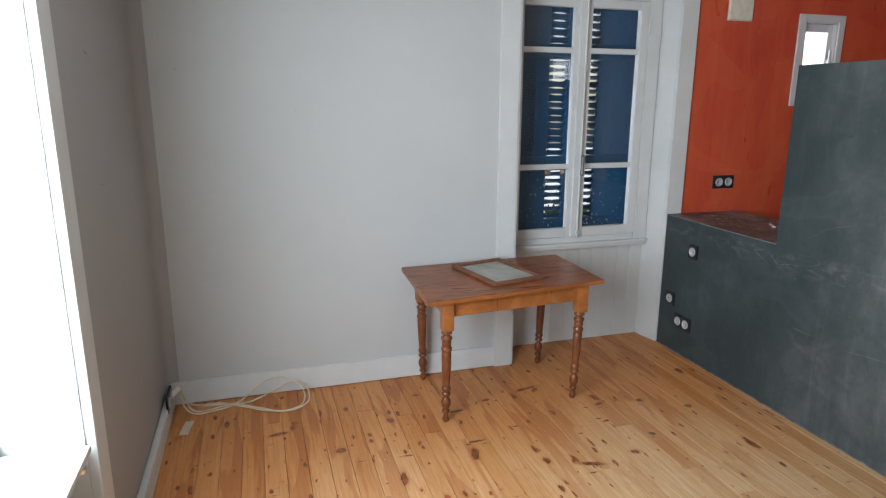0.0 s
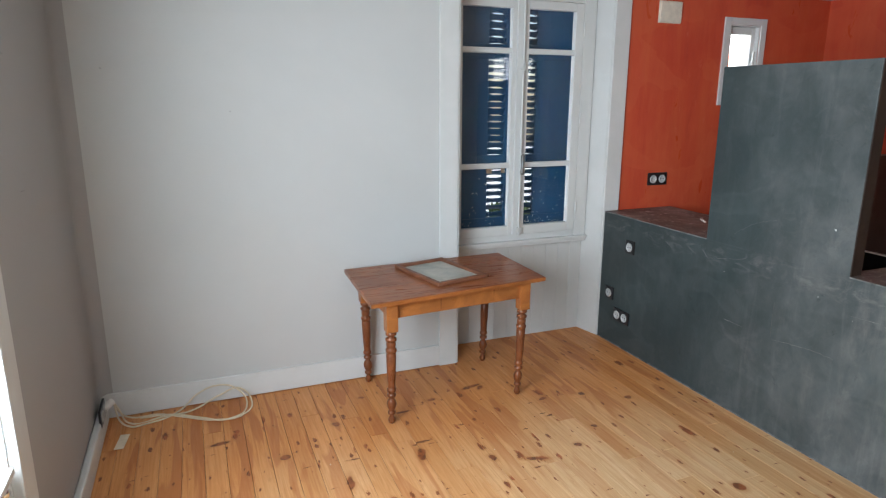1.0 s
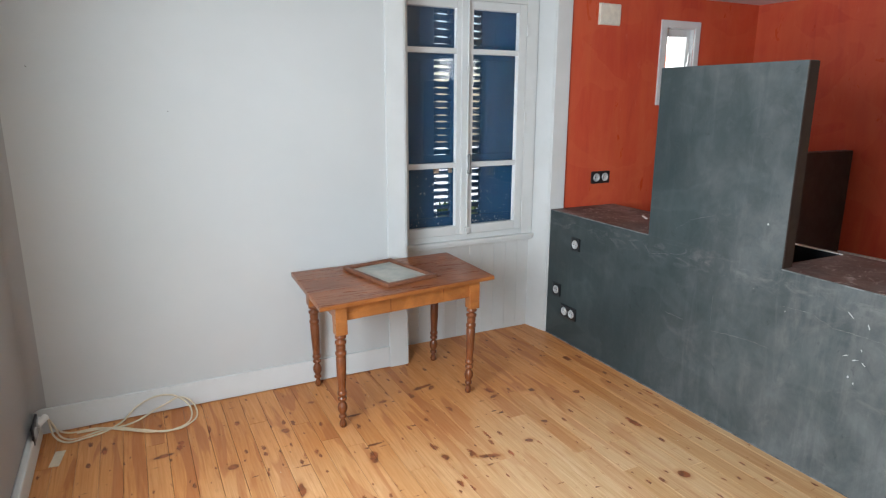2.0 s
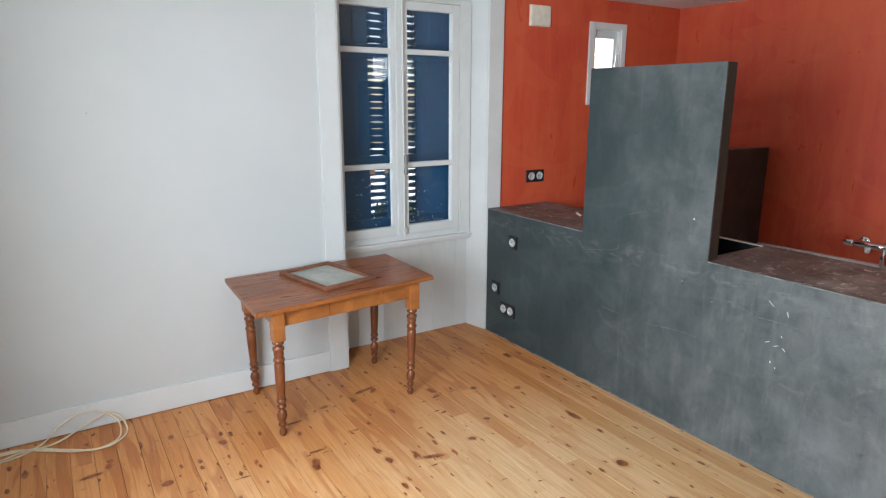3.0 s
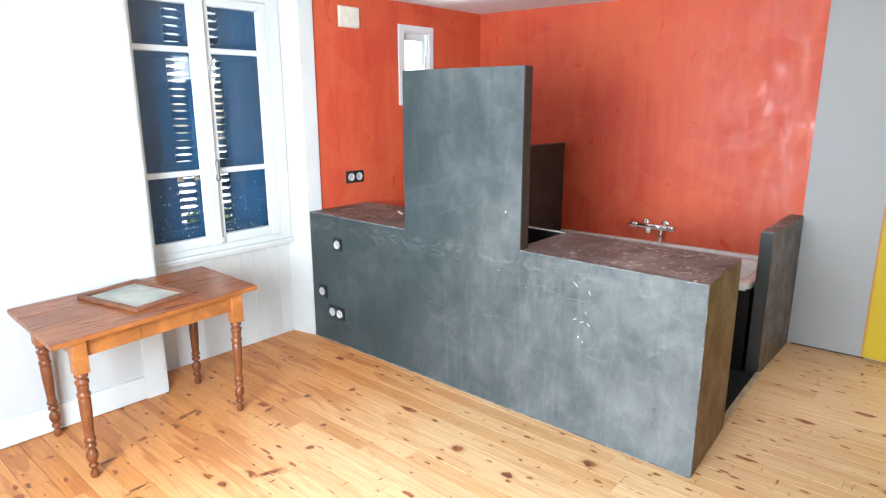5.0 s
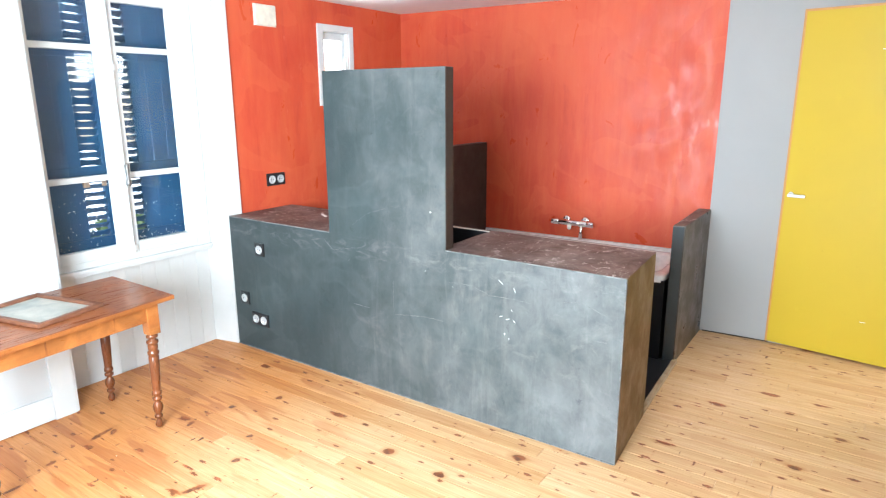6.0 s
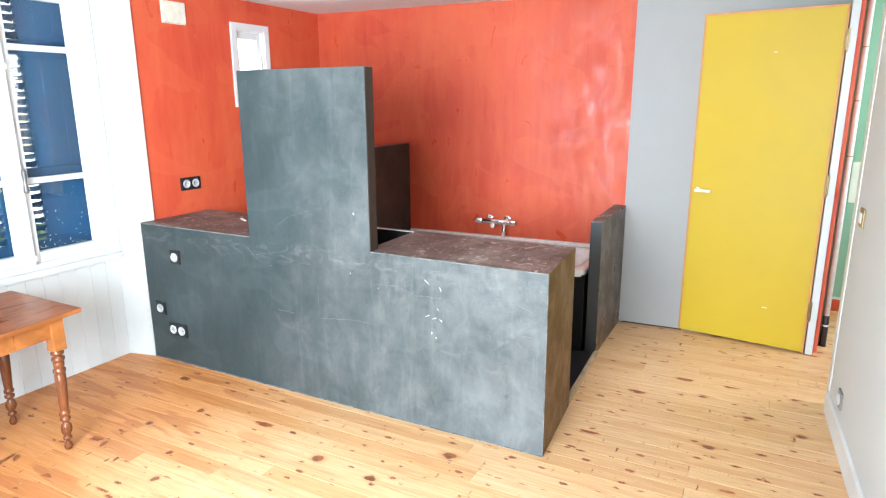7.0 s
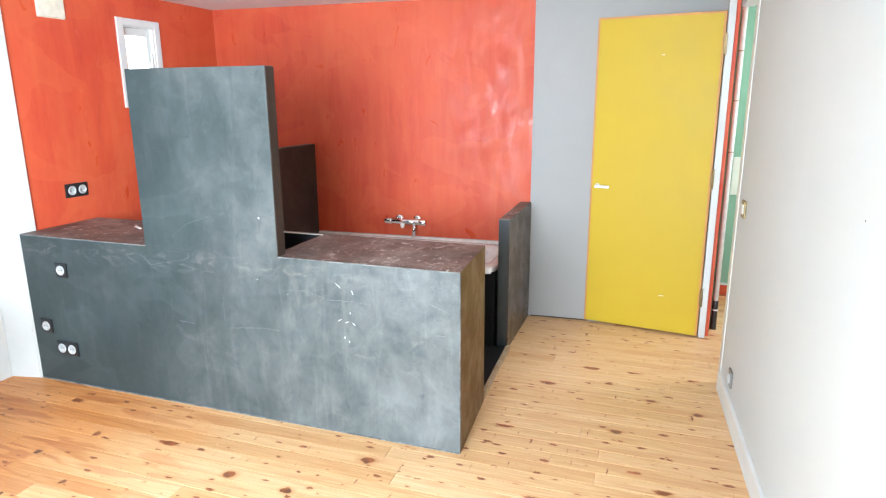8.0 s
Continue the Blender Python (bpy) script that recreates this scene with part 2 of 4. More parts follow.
    if jitter:
        # the large branch knots of this floor: place, half width, half length, turn
        place = nt.nodes.new("ShaderNodeVectorMath")
        nt.links.new(geo.outputs["Position"], place.inputs[0])
        wob3 = nt.nodes.new("ShaderNodeTexNoise")
        nt.links.new(geo.outputs["Position"], wob3.inputs["Vector"])
        wob3.inputs["Scale"].default_value, wob3.inputs["Detail"].default_value = 26.0, 3.0
        shift = nt.nodes.new("ShaderNodeVectorMath")
        shift.operation = "MULTIPLY_ADD"
        nt.links.new(wob3.outputs["Color"], shift.inputs[0])
        shift.inputs[1].default_value, shift.inputs[2].default_value = (0.03, 0.03, 0.0), (-0.015, -0.015, 0.0)
        nt.links.new(shift.outputs[0], place.inputs[1])
        near = None
        for kx, ky, rx, ry, turn in FLOOR_KNOTS:
            mp = nt.nodes.new("ShaderNodeMapping")
            mp.vector_type = "TEXTURE"
            mp.inputs["Location"].default_value = (kx, ky, 0)
            mp.inputs["Rotation"].default_value = (0, 0, radians(turn))
            mp.inputs["Scale"].default_value = (rx, ry, 1.0)
            nt.links.new(place.outputs[0], mp.inputs["Vector"])
            ln = nt.nodes.new("ShaderNodeVectorMath")
            ln.operation = "LENGTH"
            nt.links.new(mp.outputs[0], ln.inputs[0])
            near = ln.outputs["Value"] if near is None else calc(nt, "MINIMUM", near, ln.outputs["Value"])
        col = mix(nt, ramp(nt, calc(nt, "MULTIPLY", near, 0.4), (0.40, 0.55), (0.80, 0.0)), col, tuple(c * j for c, j in zip(dark, (0.80, 0.62, 0.46))))
        heartk = mix(nt, ramp(nt, wob3.outputs["Fac"], (0.42, 0.0), (0.58, 1.0)), (0.25, 0.066, 0.020), (0.10, 0.030, 0.014))
        col = mix(nt, ramp(nt, calc(nt, "MULTIPLY", near, 0.4), (0.34, 0.92), (0.44, 0.0)), col, heartk)
    nt.links.new(col, b.inputs["Base Color"])
    nt.links.new(ramp(nt, grain, (0.3, rough - 0.08), (0.7, rough + 0.12)), b.inputs["Roughness"])
    bump(nt, b, grain, 0.12, 0.002)
    return m


def glass(name, tint=(1, 1, 1), rough=0.0):
    m, nt, b = nodes_of(name, rough)
    b.inputs["Base Color"].default_value = (*tint, 1)
    b.inputs["Transmission Weight"].default_value = 1.0
    b.inputs["IOR"].default_value = 1.45
    return m


def counter_stone(name):
    m, nt, b = nodes_of(name, 0.52, 0.0, 0.35)
    v = coords(nt)
    col = mix(nt, ramp(nt, noise_tex(nt, v, 3.4, 6, 0.65, 0.3), (0.34, 0.0), (0.66, 1.0)), (0.046, 0.034, 0.029), (0.100, 0.050, 0.038))
    col = mix(nt, ramp(nt, noise_tex(nt, coords(nt, (1.6, 1, 1)), 8.0, 8, 0.72, 0.6), (0.46, 0.0), (0.74, 0.6)), col, (0.20, 0.165, 0.15))
    # plaster slop in clusters
    where = ramp(nt, noise_tex(nt, v, 2.2, 3, 0.55), (0.38, 0.25), (0.54, 1.0))
    smear = ramp(nt, noise_tex(nt, coords(nt, (0.9, 1.5, 1)), 15.0, 6, 0.70, 1.3), (0.565, 0.0), (0.63, 0.9))
    col = mix(nt, calc(nt, "MULTIPLY", smear, where), col, (0.55, 0.53, 0.51))
    haze = ramp(nt, noise_tex(nt, coords(nt, (1.0, 1.0, 1)), 5.0, 6, 0.7, 0.5), (0.42, 0.0), (0.68, 0.55))
    col = mix(nt, calc(nt, "MULTIPLY", haze, where), col, (0.37, 0.325, 0.295))
    fleck = ramp(nt, noise_tex(nt, v, 34.0, 3, 0.6, 0.5), (0.68, 0.0), (0.71, 0.75))
    nt.links.new(mix(nt, calc(nt, "MULTIPLY", fleck, where), col, (0.58, 0.56, 0.53)), b.inputs["Base Color"])
    bump(nt, b, noise_tex(nt, v, 30.0, 6, 0.65), 0.35, 0.004)
    return m


M_GREY = painted("pale_grey_wall_paint", (0.475, 0.475, 0.46), (0.515, 0.515, 0.50), 1.4, 0.62, 0.10, 55, 0.35)
# paint of the east wall; on the west wall and corner it stands for shade
M_GREY_DARK = painted("mid_grey_paint_and_west_shade", (0.325, 0.315, 0.304), (0.355, 0.344, 0.333), 1.4, 0.6, 0.10, 55, 0.35)
M_WHITE = painted("white_gloss_paint", (0.62, 0.62, 0.605), (0.57, 0.57, 0.55), 5.0, 0.40, 0.08, 60)
M_CEIL = painted("white_ceiling_paint", (0.80, 0.79, 0.77), (0.76, 0.75, 0.73), 2.0, 0.8, 0.1)
M_RED = trowelled_red("red_waxed_plaster")
M_SLATE = scuffed_slate("dark_slate_plaster")
M_DARK = waxed_plaster("dark_brown_plaster", (0.028, 0.0165, 0.012), (0.042, 0.025, 0.018), (0.062, 0.040, 0.031), 0.55, 0.4, 0.25)
# the floor's reflection painted in as brown, with a darker copy for the partition
M_BRONZE = waxed_plaster("floor_reflection_brown", (0.128, 0.069, 0.027), (0.145, 0.080, 0.033), (0.152, 0.088, 0.040), 0.46, 0.15, 0.3)
M_BROWN = waxed_plaster("floor_reflection_dark_brown", (0.046, 0.031, 0.022), (0.066, 0.044, 0.030), (0.095, 0.068, 0.050), 0.38, 0.3)
M_NIGHT = waxed_plaster("blue_black_plaster", (0.013, 0.019, 0.022), (0.023, 0.031, 0.034), (0.06, 0.07, 0.072), 0.40, 0.4)
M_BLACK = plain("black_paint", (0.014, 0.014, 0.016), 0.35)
M_TOP = counter_stone("worn_red_brown_counter")
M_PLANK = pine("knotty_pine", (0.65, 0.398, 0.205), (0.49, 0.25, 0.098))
M_TABLE = pine("varnished_table_wood", (0.235, 0.076, 0.026), (0.165, 0.048, 0.018), False, 0.30, 0.4, 0)
# table wood brightened as if window-lit; also the golden worn edge
M_APRON = pine("golden_wood_lit_tone", (0.30, 0.105, 0.026), (0.22, 0.070, 0.019), False, 0.32, 0.4, 0)
M_LEG = pine("varnished_leg_wood", (0.165, 0.052, 0.018), (0.09, 0.027, 0.012), False, 0.28, 0.0, 2)
M_FRAMEWOOD = pine("old_frame_wood", (0.17, 0.066, 0.034), (0.09, 0.034, 0.02), False, 0.5, 0.0, 0)
M_BLUE = painted("blue_shutter_paint", (0.0058, 0.038, 0.098), (0.0095, 0.060, 0.120), 5.0, 0.5, 0.2, 60)
M_YELLOW = painted("yellow_door_paint", (0.50, 0.335, 0.007), (0.54, 0.365, 0.010), 1.2, 0.55, 0.10, 130)
M_EDGE = painted("orange_door_edge", (0.50, 0.22, 0.05), (0.58, 0.28, 0.08), 9.0, 0.5, 0.15)
M_GREEN = painted("green_wall_paint", (0.21, 0.36, 0.25), (0.25, 0.40, 0.29), 2.0, 0.5, 0.1)
M_STONE = painted("stone_sill", (0.42, 0.41, 0.38), (0.52, 0.50, 0.47), 9.0, 0.7, 0.4, 40)
M_CHIP = painted("chipped_plaster", (0.40, 0.40, 0.39), (0.50, 0.50, 0.48), 30.0, 0.8, 0.3)
M_SCRATCH = painted("rubbed_scratch", (0.075, 0.08, 0.08), (0.19, 0.19, 0.185), 30.0, 0.8, 0.3)
M_DUST = painted("dusty_filler", (0.04, 0.045, 0.045), (0.26, 0.26, 0.255), 16.0, 0.8, 0.4, 60)
M_SILL = painted("worn_threshold_wood", (0.26, 0.17, 0.09), (0.42, 0.33, 0.22), 14.0, 0.6, 0.3, 60)
M_CHROME = plain("chrome", (0.82, 0.83, 0.84), 0.12, 1.0)
M_BRASS = plain("aged_brass", (0.30, 0.22, 0.11), 0.45, 1.0)
M_DIM = plain("dull_grey_metal", (0.22, 0.21, 0.20), 0.4, 0.6)
M_ENAMEL = plain("white_enamel", (0.82, 0.81, 0.79), 0.12)
M_PLASTIC = plain("white_plastic", (0.76, 0.74, 0.69), 0.4)
M_VENT = plain("cream_plastic", (0.73, 0.68, 0.56), 0.45)
M_SOCKET = plain("grey_white_socket_insert", (0.46, 0.46, 0.45), 0.35)
M_CREAM = plain("cream_cable_sheath", (0.68, 0.58, 0.42), 0.5)
M_PIPE = plain("cream_grey_pipe", (0.60, 0.60, 0.54), 0.45)
M_SUB = plain("dark_subfloor", (0.05, 0.032, 0.02), 0.9)
M_GLASS = glass("window_glass")
M_PRINT = painted("faded_print", (0.47, 0.45, 0.39), (0.24, 0.265, 0.25), 9.0, 0.4, 0.05)
M_CATCH = painted("worn_catch_wood", (0.30, 0.19, 0.12), (0.40, 0.27, 0.18), 20.0, 0.7, 0.2)
M_PAPER = plain("paper_scrap", (0.70, 0.62, 0.50), 0.8)
M_PLUSH = painted("bare_plaster", (0.72, 0.70, 0.60), (0.64, 0.62, 0.54), 8.0, 0.8, 0.3)
M_GROUND = painted("pale_gravel", (0.78, 0.78, 0.77), (0.84, 0.84, 0.83), 2.0, 0.9, 0.5, 20)
M_LEAF = painted("leaf_green", (0.045, 0.09, 0.02), (0.10, 0.15, 0.04), 3.0, 0.55, 0.2)
M_BARK = painted("bark", (0.10, 0.07, 0.05), (0.16, 0.12, 0.09), 12.0, 0.9, 0.6)


# ---- mesh helpers ----
def link(name, bm, material, smooth=False):
    me = bpy.data.meshes.new(name)
    bm.to_mesh(me)
    bm.free()
    me.materials.append(material)
    if smooth:
        for p in me.polygons:
            p.use_smooth = True
    return new(name, me)


def part(name, bm, material, parent, label="", smooth=False):
    ob = link(name, bm, material, smooth)
    ob.parent = parent
    if parent is not None:
        ob.matrix_parent_inverse = parent.matrix_basis.inverted()
    if label:
        tagged(ob, label)
    return ob


def base_at(name, x, y, z, label, category, group="", kind=""):
    e = new(name)
    e.empty_display_size = 0.05
    e.matrix_basis = pose(x, y, z)
    return tagged(e, label, category, group, kind)


def soften(bm, w, seg=2):
    if w > 0:
        bmesh.ops.bevel(bm, geom=list(bm.edges), offset=w, segments=seg, affect="EDGES", profile=0.6)
    return bm


def add_box(bm, x0, x1, y0, y1, z0, z1):
    m = Matrix.LocRotScale(((x0 + x1) / 2, (y0 + y1) / 2, (z0 + z1) / 2), None, (x1 - x0, y1 - y0, z1 - z0))
    bmesh.ops.create_cube(bm, size=1.0, matrix=m)
    return bm


def box(x0, x1, y0, y1, z0, z1, w=0.0, seg=2):
    return soften(add_box(bmesh.new(), x0, x1, y0, y1, z0, z1), w, seg)


def boxes(*sizes, w=0.0):
    bm = bmesh.new()
    for q in sizes:
        add_box(bm, *q)
    return soften(bm, w)


def prism(plan, z0, z1, w=0.0):
    """A plan outline, counter-clockwise, raised from z0 to z1."""
    bm = bmesh.new()
    low = [bm.verts.new((x, y, z0)) for x, y in plan]
    high = [bm.verts.new((x, y, z1)) for x, y in plan]
    n = len(plan)
    bm.faces.new(low[::-1])
    bm.faces.new(high)
    for i in range(n):
        bm.faces.new((low[i], low[(i + 1) % n], high[(i + 1) % n], high[i]))
    return soften(bm, w)


def holed(outer, hole, z0, z1):
    """A block with an opening through it: two outlines of as many corners, both counter-clockwise."""
    bm = bmesh.new()
    n = len(outer)
    lo, lh = [bm.verts.new((*q, z0)) for q in outer], [bm.verts.new((*q, z0)) for q in hole]
    ho, hh = [bm.verts.new((*q, z1)) for q in outer], [bm.verts.new((*q, z1)) for q in hole]
    for i in range(n):
        j = (i + 1) % n
        bm.faces.new((ho[i], ho[j], hh[j], hh[i]))
        bm.faces.new((lo[j], lo[i], lh[i], lh[j]))
        bm.faces.new((lo[i], lo[j], ho[j], ho[i]))
        bm.faces.new((lh[j], lh[i], hh[i], hh[j]))
    return bm


def lathe(profile, seg=20, m=None):
    """Rings (height, radius) round the z axis."""
    bm = bmesh.new()
    rings = []
    for h, r in profile:
        rings.append([bm.verts.new((r * math.cos(2 * math.pi * i / seg), r * math.sin(2 * math.pi * i / seg), h)) for i in range(seg)])
    for a, b in zip(rings, rings[1:]):
        for i in range(seg):
            bm.faces.new((a[i], a[(i + 1) % seg], b[(i + 1) % seg], b[i]))
    bm.faces.new(rings[0][::-1])
    bm.faces.new(rings[-1])
    if m is not None:
        bmesh.ops.transform(bm, matrix=m, verts=bm.verts)
    return bm


def rod(a, b, r, seg=14):
    a, b = Vector(a), Vector(b)
    d = b - a
    m = Matrix.Translation(a) @ d.to_track_quat("Z", "Y").to_matrix().to_4x4()
    return lathe([(0, r * 0.8), (min(0.002, r * 0.3), r), (d.length - min(0.002, r * 0.3), r), (d.length, r * 0.8)], seg, m)


def moved(bm, m):
    bmesh.ops.transform(bm, matrix=m, verts=bm.verts)
    return bm


def structure(name, bm, material, label, category):
    return tagged(link(name, bm, material), label, category, kind="structure")


# ---- the shell of the room ----
CEIL = 2.205


def xb(y):
    return 4.42 - 0.05 * y


def yr(x):
    return -0.405 + 0.055 * (x - 3.585)


floor = structure("floor", box(-0.95, 5.6, -1.9, 3.75, -0.25, -0.022), M_SUB, "dark subfloor under knotty pine floorboards", "floor")
structure("ceiling", box(-1.40, 5.6, -2.0, 3.8, CEIL, CEIL + 0.25), M_CEIL, "plain white painted ceiling", "ceiling")

wall_north = structure("wall_north", box(-0.75, 1.405, 3.184, 3.80, 0, CEIL), M_GREY, "pale grey painted plaster wall behind the table", "wall")
structure("wall_north_panelling", box(1.405, 2.423, 3.445, 3.80, 0, 0.632), M_WHITE, "white wall under the window", "wall")
structure("wall_north_lintel", box(1.405, 2.44, 3.43, 3.80, 2.13, CEIL), M_WHITE, "white painted wall over the window", "wall")
structure("wall_reveal", prism([(2.423, 3.80), (2.423, 3.43), (2.457, 3.27), (2.50, 3.27), (2.50, 3.80)], 0, CEIL), M_WHITE, "white painted window reveal", "wall")
SWX0, SWX1, SWZ0, SWZ1 = 3.365, 3.63, 1.54, 2.012
face = holed([(2.50, 0), (4.9, 0), (4.9, CEIL), (2.50, CEIL)], [(SWX0, SWZ0), (SWX1, SWZ0), (SWX1, SWZ1), (SWX0, SWZ1)], 0, 0.53)
wall_red = structure("wall_north_red", moved(face, pose(0, 3.80, 0, 90, 0, 0)), M_RED, "mottled orange-red waxed plaster wall", "wall")
structure("wall_east_red", prism([(xb(0.825), 0.825), (4.9, 0.825), (4.9, 3.27), (xb(3.27), 3.27)], 0, CEIL), M_RED, "mottled orange-red waxed plaster wall behind the bath", "wall")
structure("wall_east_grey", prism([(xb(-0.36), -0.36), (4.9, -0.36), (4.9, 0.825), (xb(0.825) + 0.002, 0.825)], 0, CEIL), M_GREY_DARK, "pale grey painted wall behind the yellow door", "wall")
wall_south = structure("wall_south", prism([(-0.47, yr(-0.47)), (-0.47, yr(-0.47) - 0.14), (3.525, yr(3.525) - 0.14), (3.525, yr(3.525))], 0, CEIL), M_GREY, "pale grey painted wall with a socket and a switch", "wall")
structure("wall_south_over_door", prism([(3.525, yr(3.525) - 0.004), (3.525, yr(3.525) - 0.14), (4.36, -0.50), (4.36, -0.36)], 2.11, CEIL), M_GREY, "grey wall over the doorway", "wall")

# west wall with the bright window niche; its darker grey holds the wall's shade
NY0, NY1 = 0.10, 1.745
structure("wall_west", boxes((-1.38, -0.47, NY1, 3.18, 0, CEIL), (-1.38, -0.47, -0.9, NY0, 0, CEIL), (-1.38, -0.47, NY0, NY1, 2.12, CEIL), (-1.38, -0.70, NY0, NY1, 0, 0.60)), M_GREY_DARK, "grey painted wall with a deep window niche, toned darker for its shade", "wall")
structure("niche_lining", boxes((-1.28, -0.468, NY1 - 0.012, NY1, 0, 2.12), (-1.28, -0.468, NY0, NY0 + 0.012, 0, 2.12), (-1.28, -0.468, NY0 + 0.012, NY1 - 0.012, 2.108, 2.12)), M_WHITE, "white painted window niche lining", "trim")


# ---- trim ----
def trim(name, bm, label, material=None):
    return structure(name, bm, material or M_WHITE, label, "trim")


trim("trim_window_side", box(1.300, 1.406, 3.168, 3.186, 0, CEIL, 0.003), "white upright board beside the window")
trim("trim_window_jamb", box(1.403, 1.418, 3.175, 3.44, 0, CEIL, 0.002), "white painted lining board of the window")
trim("trim_red_wall_edge", box(2.458, 2.568, 3.252, 3.270, 0, CEIL, 0.003), "white upright board at the edge of the red wall")
trim("baseboard", box(-0.47, 1.300, 3.170, 3.185, 0.005, 0.128, 0.003), "white painted skirting board")
trim("baseboard_west", box(-0.47, -0.440, 1.887, 3.168, 0, 0.105, 0.012, 3), "grey-white rounded skirting board")
bm = prism([(0.0, yr(0) + 0.016), (0.0, yr(0)), (3.528, yr(3.528)), (3.528, yr(3.528) + 0.016)], 0, 0.105, 0.003)
trim("baseboard_south", bm, "white painted skirting board")
trim("floor_gap", prism([(xb(0.40) - 0.003, 0.40), (xb(0.40) + 0.004, 0.40), (xb(0.80) + 0.004, 0.80), (xb(0.80) - 0.003, 0.80)], 0, 0.007), "dark gap between the floorboards and the grey wall", M_SUB)
trim("trim_niche", box(-0.470, -0.450, 1.776, 1.886, 0, CEIL, 0.004), "white painted window casing")
trim("trim_niche_bead", box(-0.474, -0.442, NY1 - 0.004, 1.774, 0, CEIL, 0.005), "white rounded bead along the niche")
# the dim corner is put into this darker grey
cove = [(-0.472, 3.186), (-0.472, 3.110)] + [(-0.4695 + 0.056 * (1 - math.cos(radians(5.6 * q))), 3.110 + 0.073 * math.sin(radians(5.6 * q))) for q in range(17)] + [(-0.414, 3.186)]
structure("wall_corner", prism(cove, 0.13, CEIL), M_GREY_DARK, "grey painted wall corner, plastered round, toned dark for the corner's shade", "trim")
trim("trim_small_window", boxes((3.315, 3.365, 3.258, 3.272, 1.50, 2.055), (3.63, 3.675, 3.258, 3.272, 1.50, 2.055), (3.365, 3.63, 3.258, 3.272, 2.012, 2.055), (3.365, 3.63, 3.258, 3.272, 1.50, 1.54), w=0.002), "white casing of the small window")
trim("small_window_lining", boxes((SWX0, SWX0 + 0.008, 3.272, 3.50, SWZ0, SWZ1), (SWX1 - 0.008, SWX1, 3.272, 3.50, SWZ0, SWZ1), (SWX0 + 0.008, SWX1 - 0.008, 3.272, 3.50, SWZ1 - 0.008, SWZ1), (SWX0 + 0.008, SWX1 - 0.008, 3.272, 3.50, SWZ0, SWZ0 + 0.008)), "white lining of the small window")
# tongue and groove boards under the window
panel_wall = bpy.data.objects["wall_north_panelling"]
nb = 11
for i in range(nb):
    w = (2.423 - 1.418) / nb
    part("board", box(1.418 + i * w + 0.0004, 1.418 + (i + 1) * w - 0.0004, 3.432, 3.446, 0, 0.630, 0.0016, 1), M_WHITE, panel_wall)


# ---- windows ----
def casement_window():
    win = base_at("window_1", 1.91, 3.42, 0.63, "white painted casement window with six panes and closed blue shutters behind", "window", kind="structure")
    part("window_frame", boxes((1.418, 1.475, 3.40, 3.47, 0.662, 2.13), (2.335, 2.423, 3.40, 3.47, 0.662, 2.13), (1.475, 2.335, 3.41, 3.47, 0.662, 0.700), (1.475, 2.335, 3.40, 3.47, 2.10, 2.13), w=0.004), M_WHITE, win)
    sill = bmesh.new()
    add_box(sill, 1.418, 2.423, 3.372, 3.446, 0.646, 0.664)
    add_box(sill, 1.418, 2.423, 3.388, 3.446, 0.624, 0.645)
    part("window_sill", soften(sill, 0.005), M_WHITE, win)
    for side, (a, b, g0, g1) in enumerate(((1.477, 1.898, 1.528, 1.846), (1.902, 2.333, 1.957, 2.278))):
        sash = part("sash", boxes((a, g0, 3.398, 3.440, 0.702, 2.098), (g1, b, 3.398, 3.440, 0.702, 2.098), (g0, g1, 3.398, 3.440, 0.702, 0.758), (g0, g1, 3.398, 3.440, 2.05, 2.098), w=0.004), M_WHITE, win)
        for z in (1.138, 1.812):
            part("glazing_bar", box(g0 - 0.004, g1 + 0.004, 3.402, 3.436, z - 0.016, z + 0.016, 0.006), M_WHITE, sash)
        for z0, z1 in ((0.754, 1.124), (1.152, 1.798), (1.826, 2.054)):
            p = part("pane", box(g0 - 0.004, g1 + 0.004, 3.420, 3.423, z0, z1), M_GLASS, sash)
            p.visible_shadow = False
        for z in (0.85, 1.42, 1.95):
            hx = a - 0.004 if side == 0 else b + 0.004
            part("hinge", rod((hx, 3.394, z - 0.035), (hx, 3.394, z + 0.035), 0.007), M_WHITE, sash)
    part("cover_strip", box(1.872, 1.930, 3.384, 3.400, 0.704, 2.096, 0.006), M_WHITE, win)
    bolt = part("bolt_rod", rod((1.912, 3.376, 0.70), (1.912, 3.376, 2.09), 0.006), M_WHITE, win)
    part("keeper", boxes((1.898, 1.926, 3.366, 3.386, 1.70, 1.73), (1.898, 1.926, 3.366, 3.386, 0.72, 0.75), w=0.003), M_WHITE, bolt)
    h = lathe([(0, 0.010), (0.012, 0.015), (0.03, 0.012), (0.05, 0.008), (0.085, 0.012), (0.115, 0.013), (0.125, 0.006)], 14, pose(1.912, 3.350, 1.085))
    part("window_handle", h, M_DIM, bolt, "worn metal espagnolette handle", True)


casement_window()


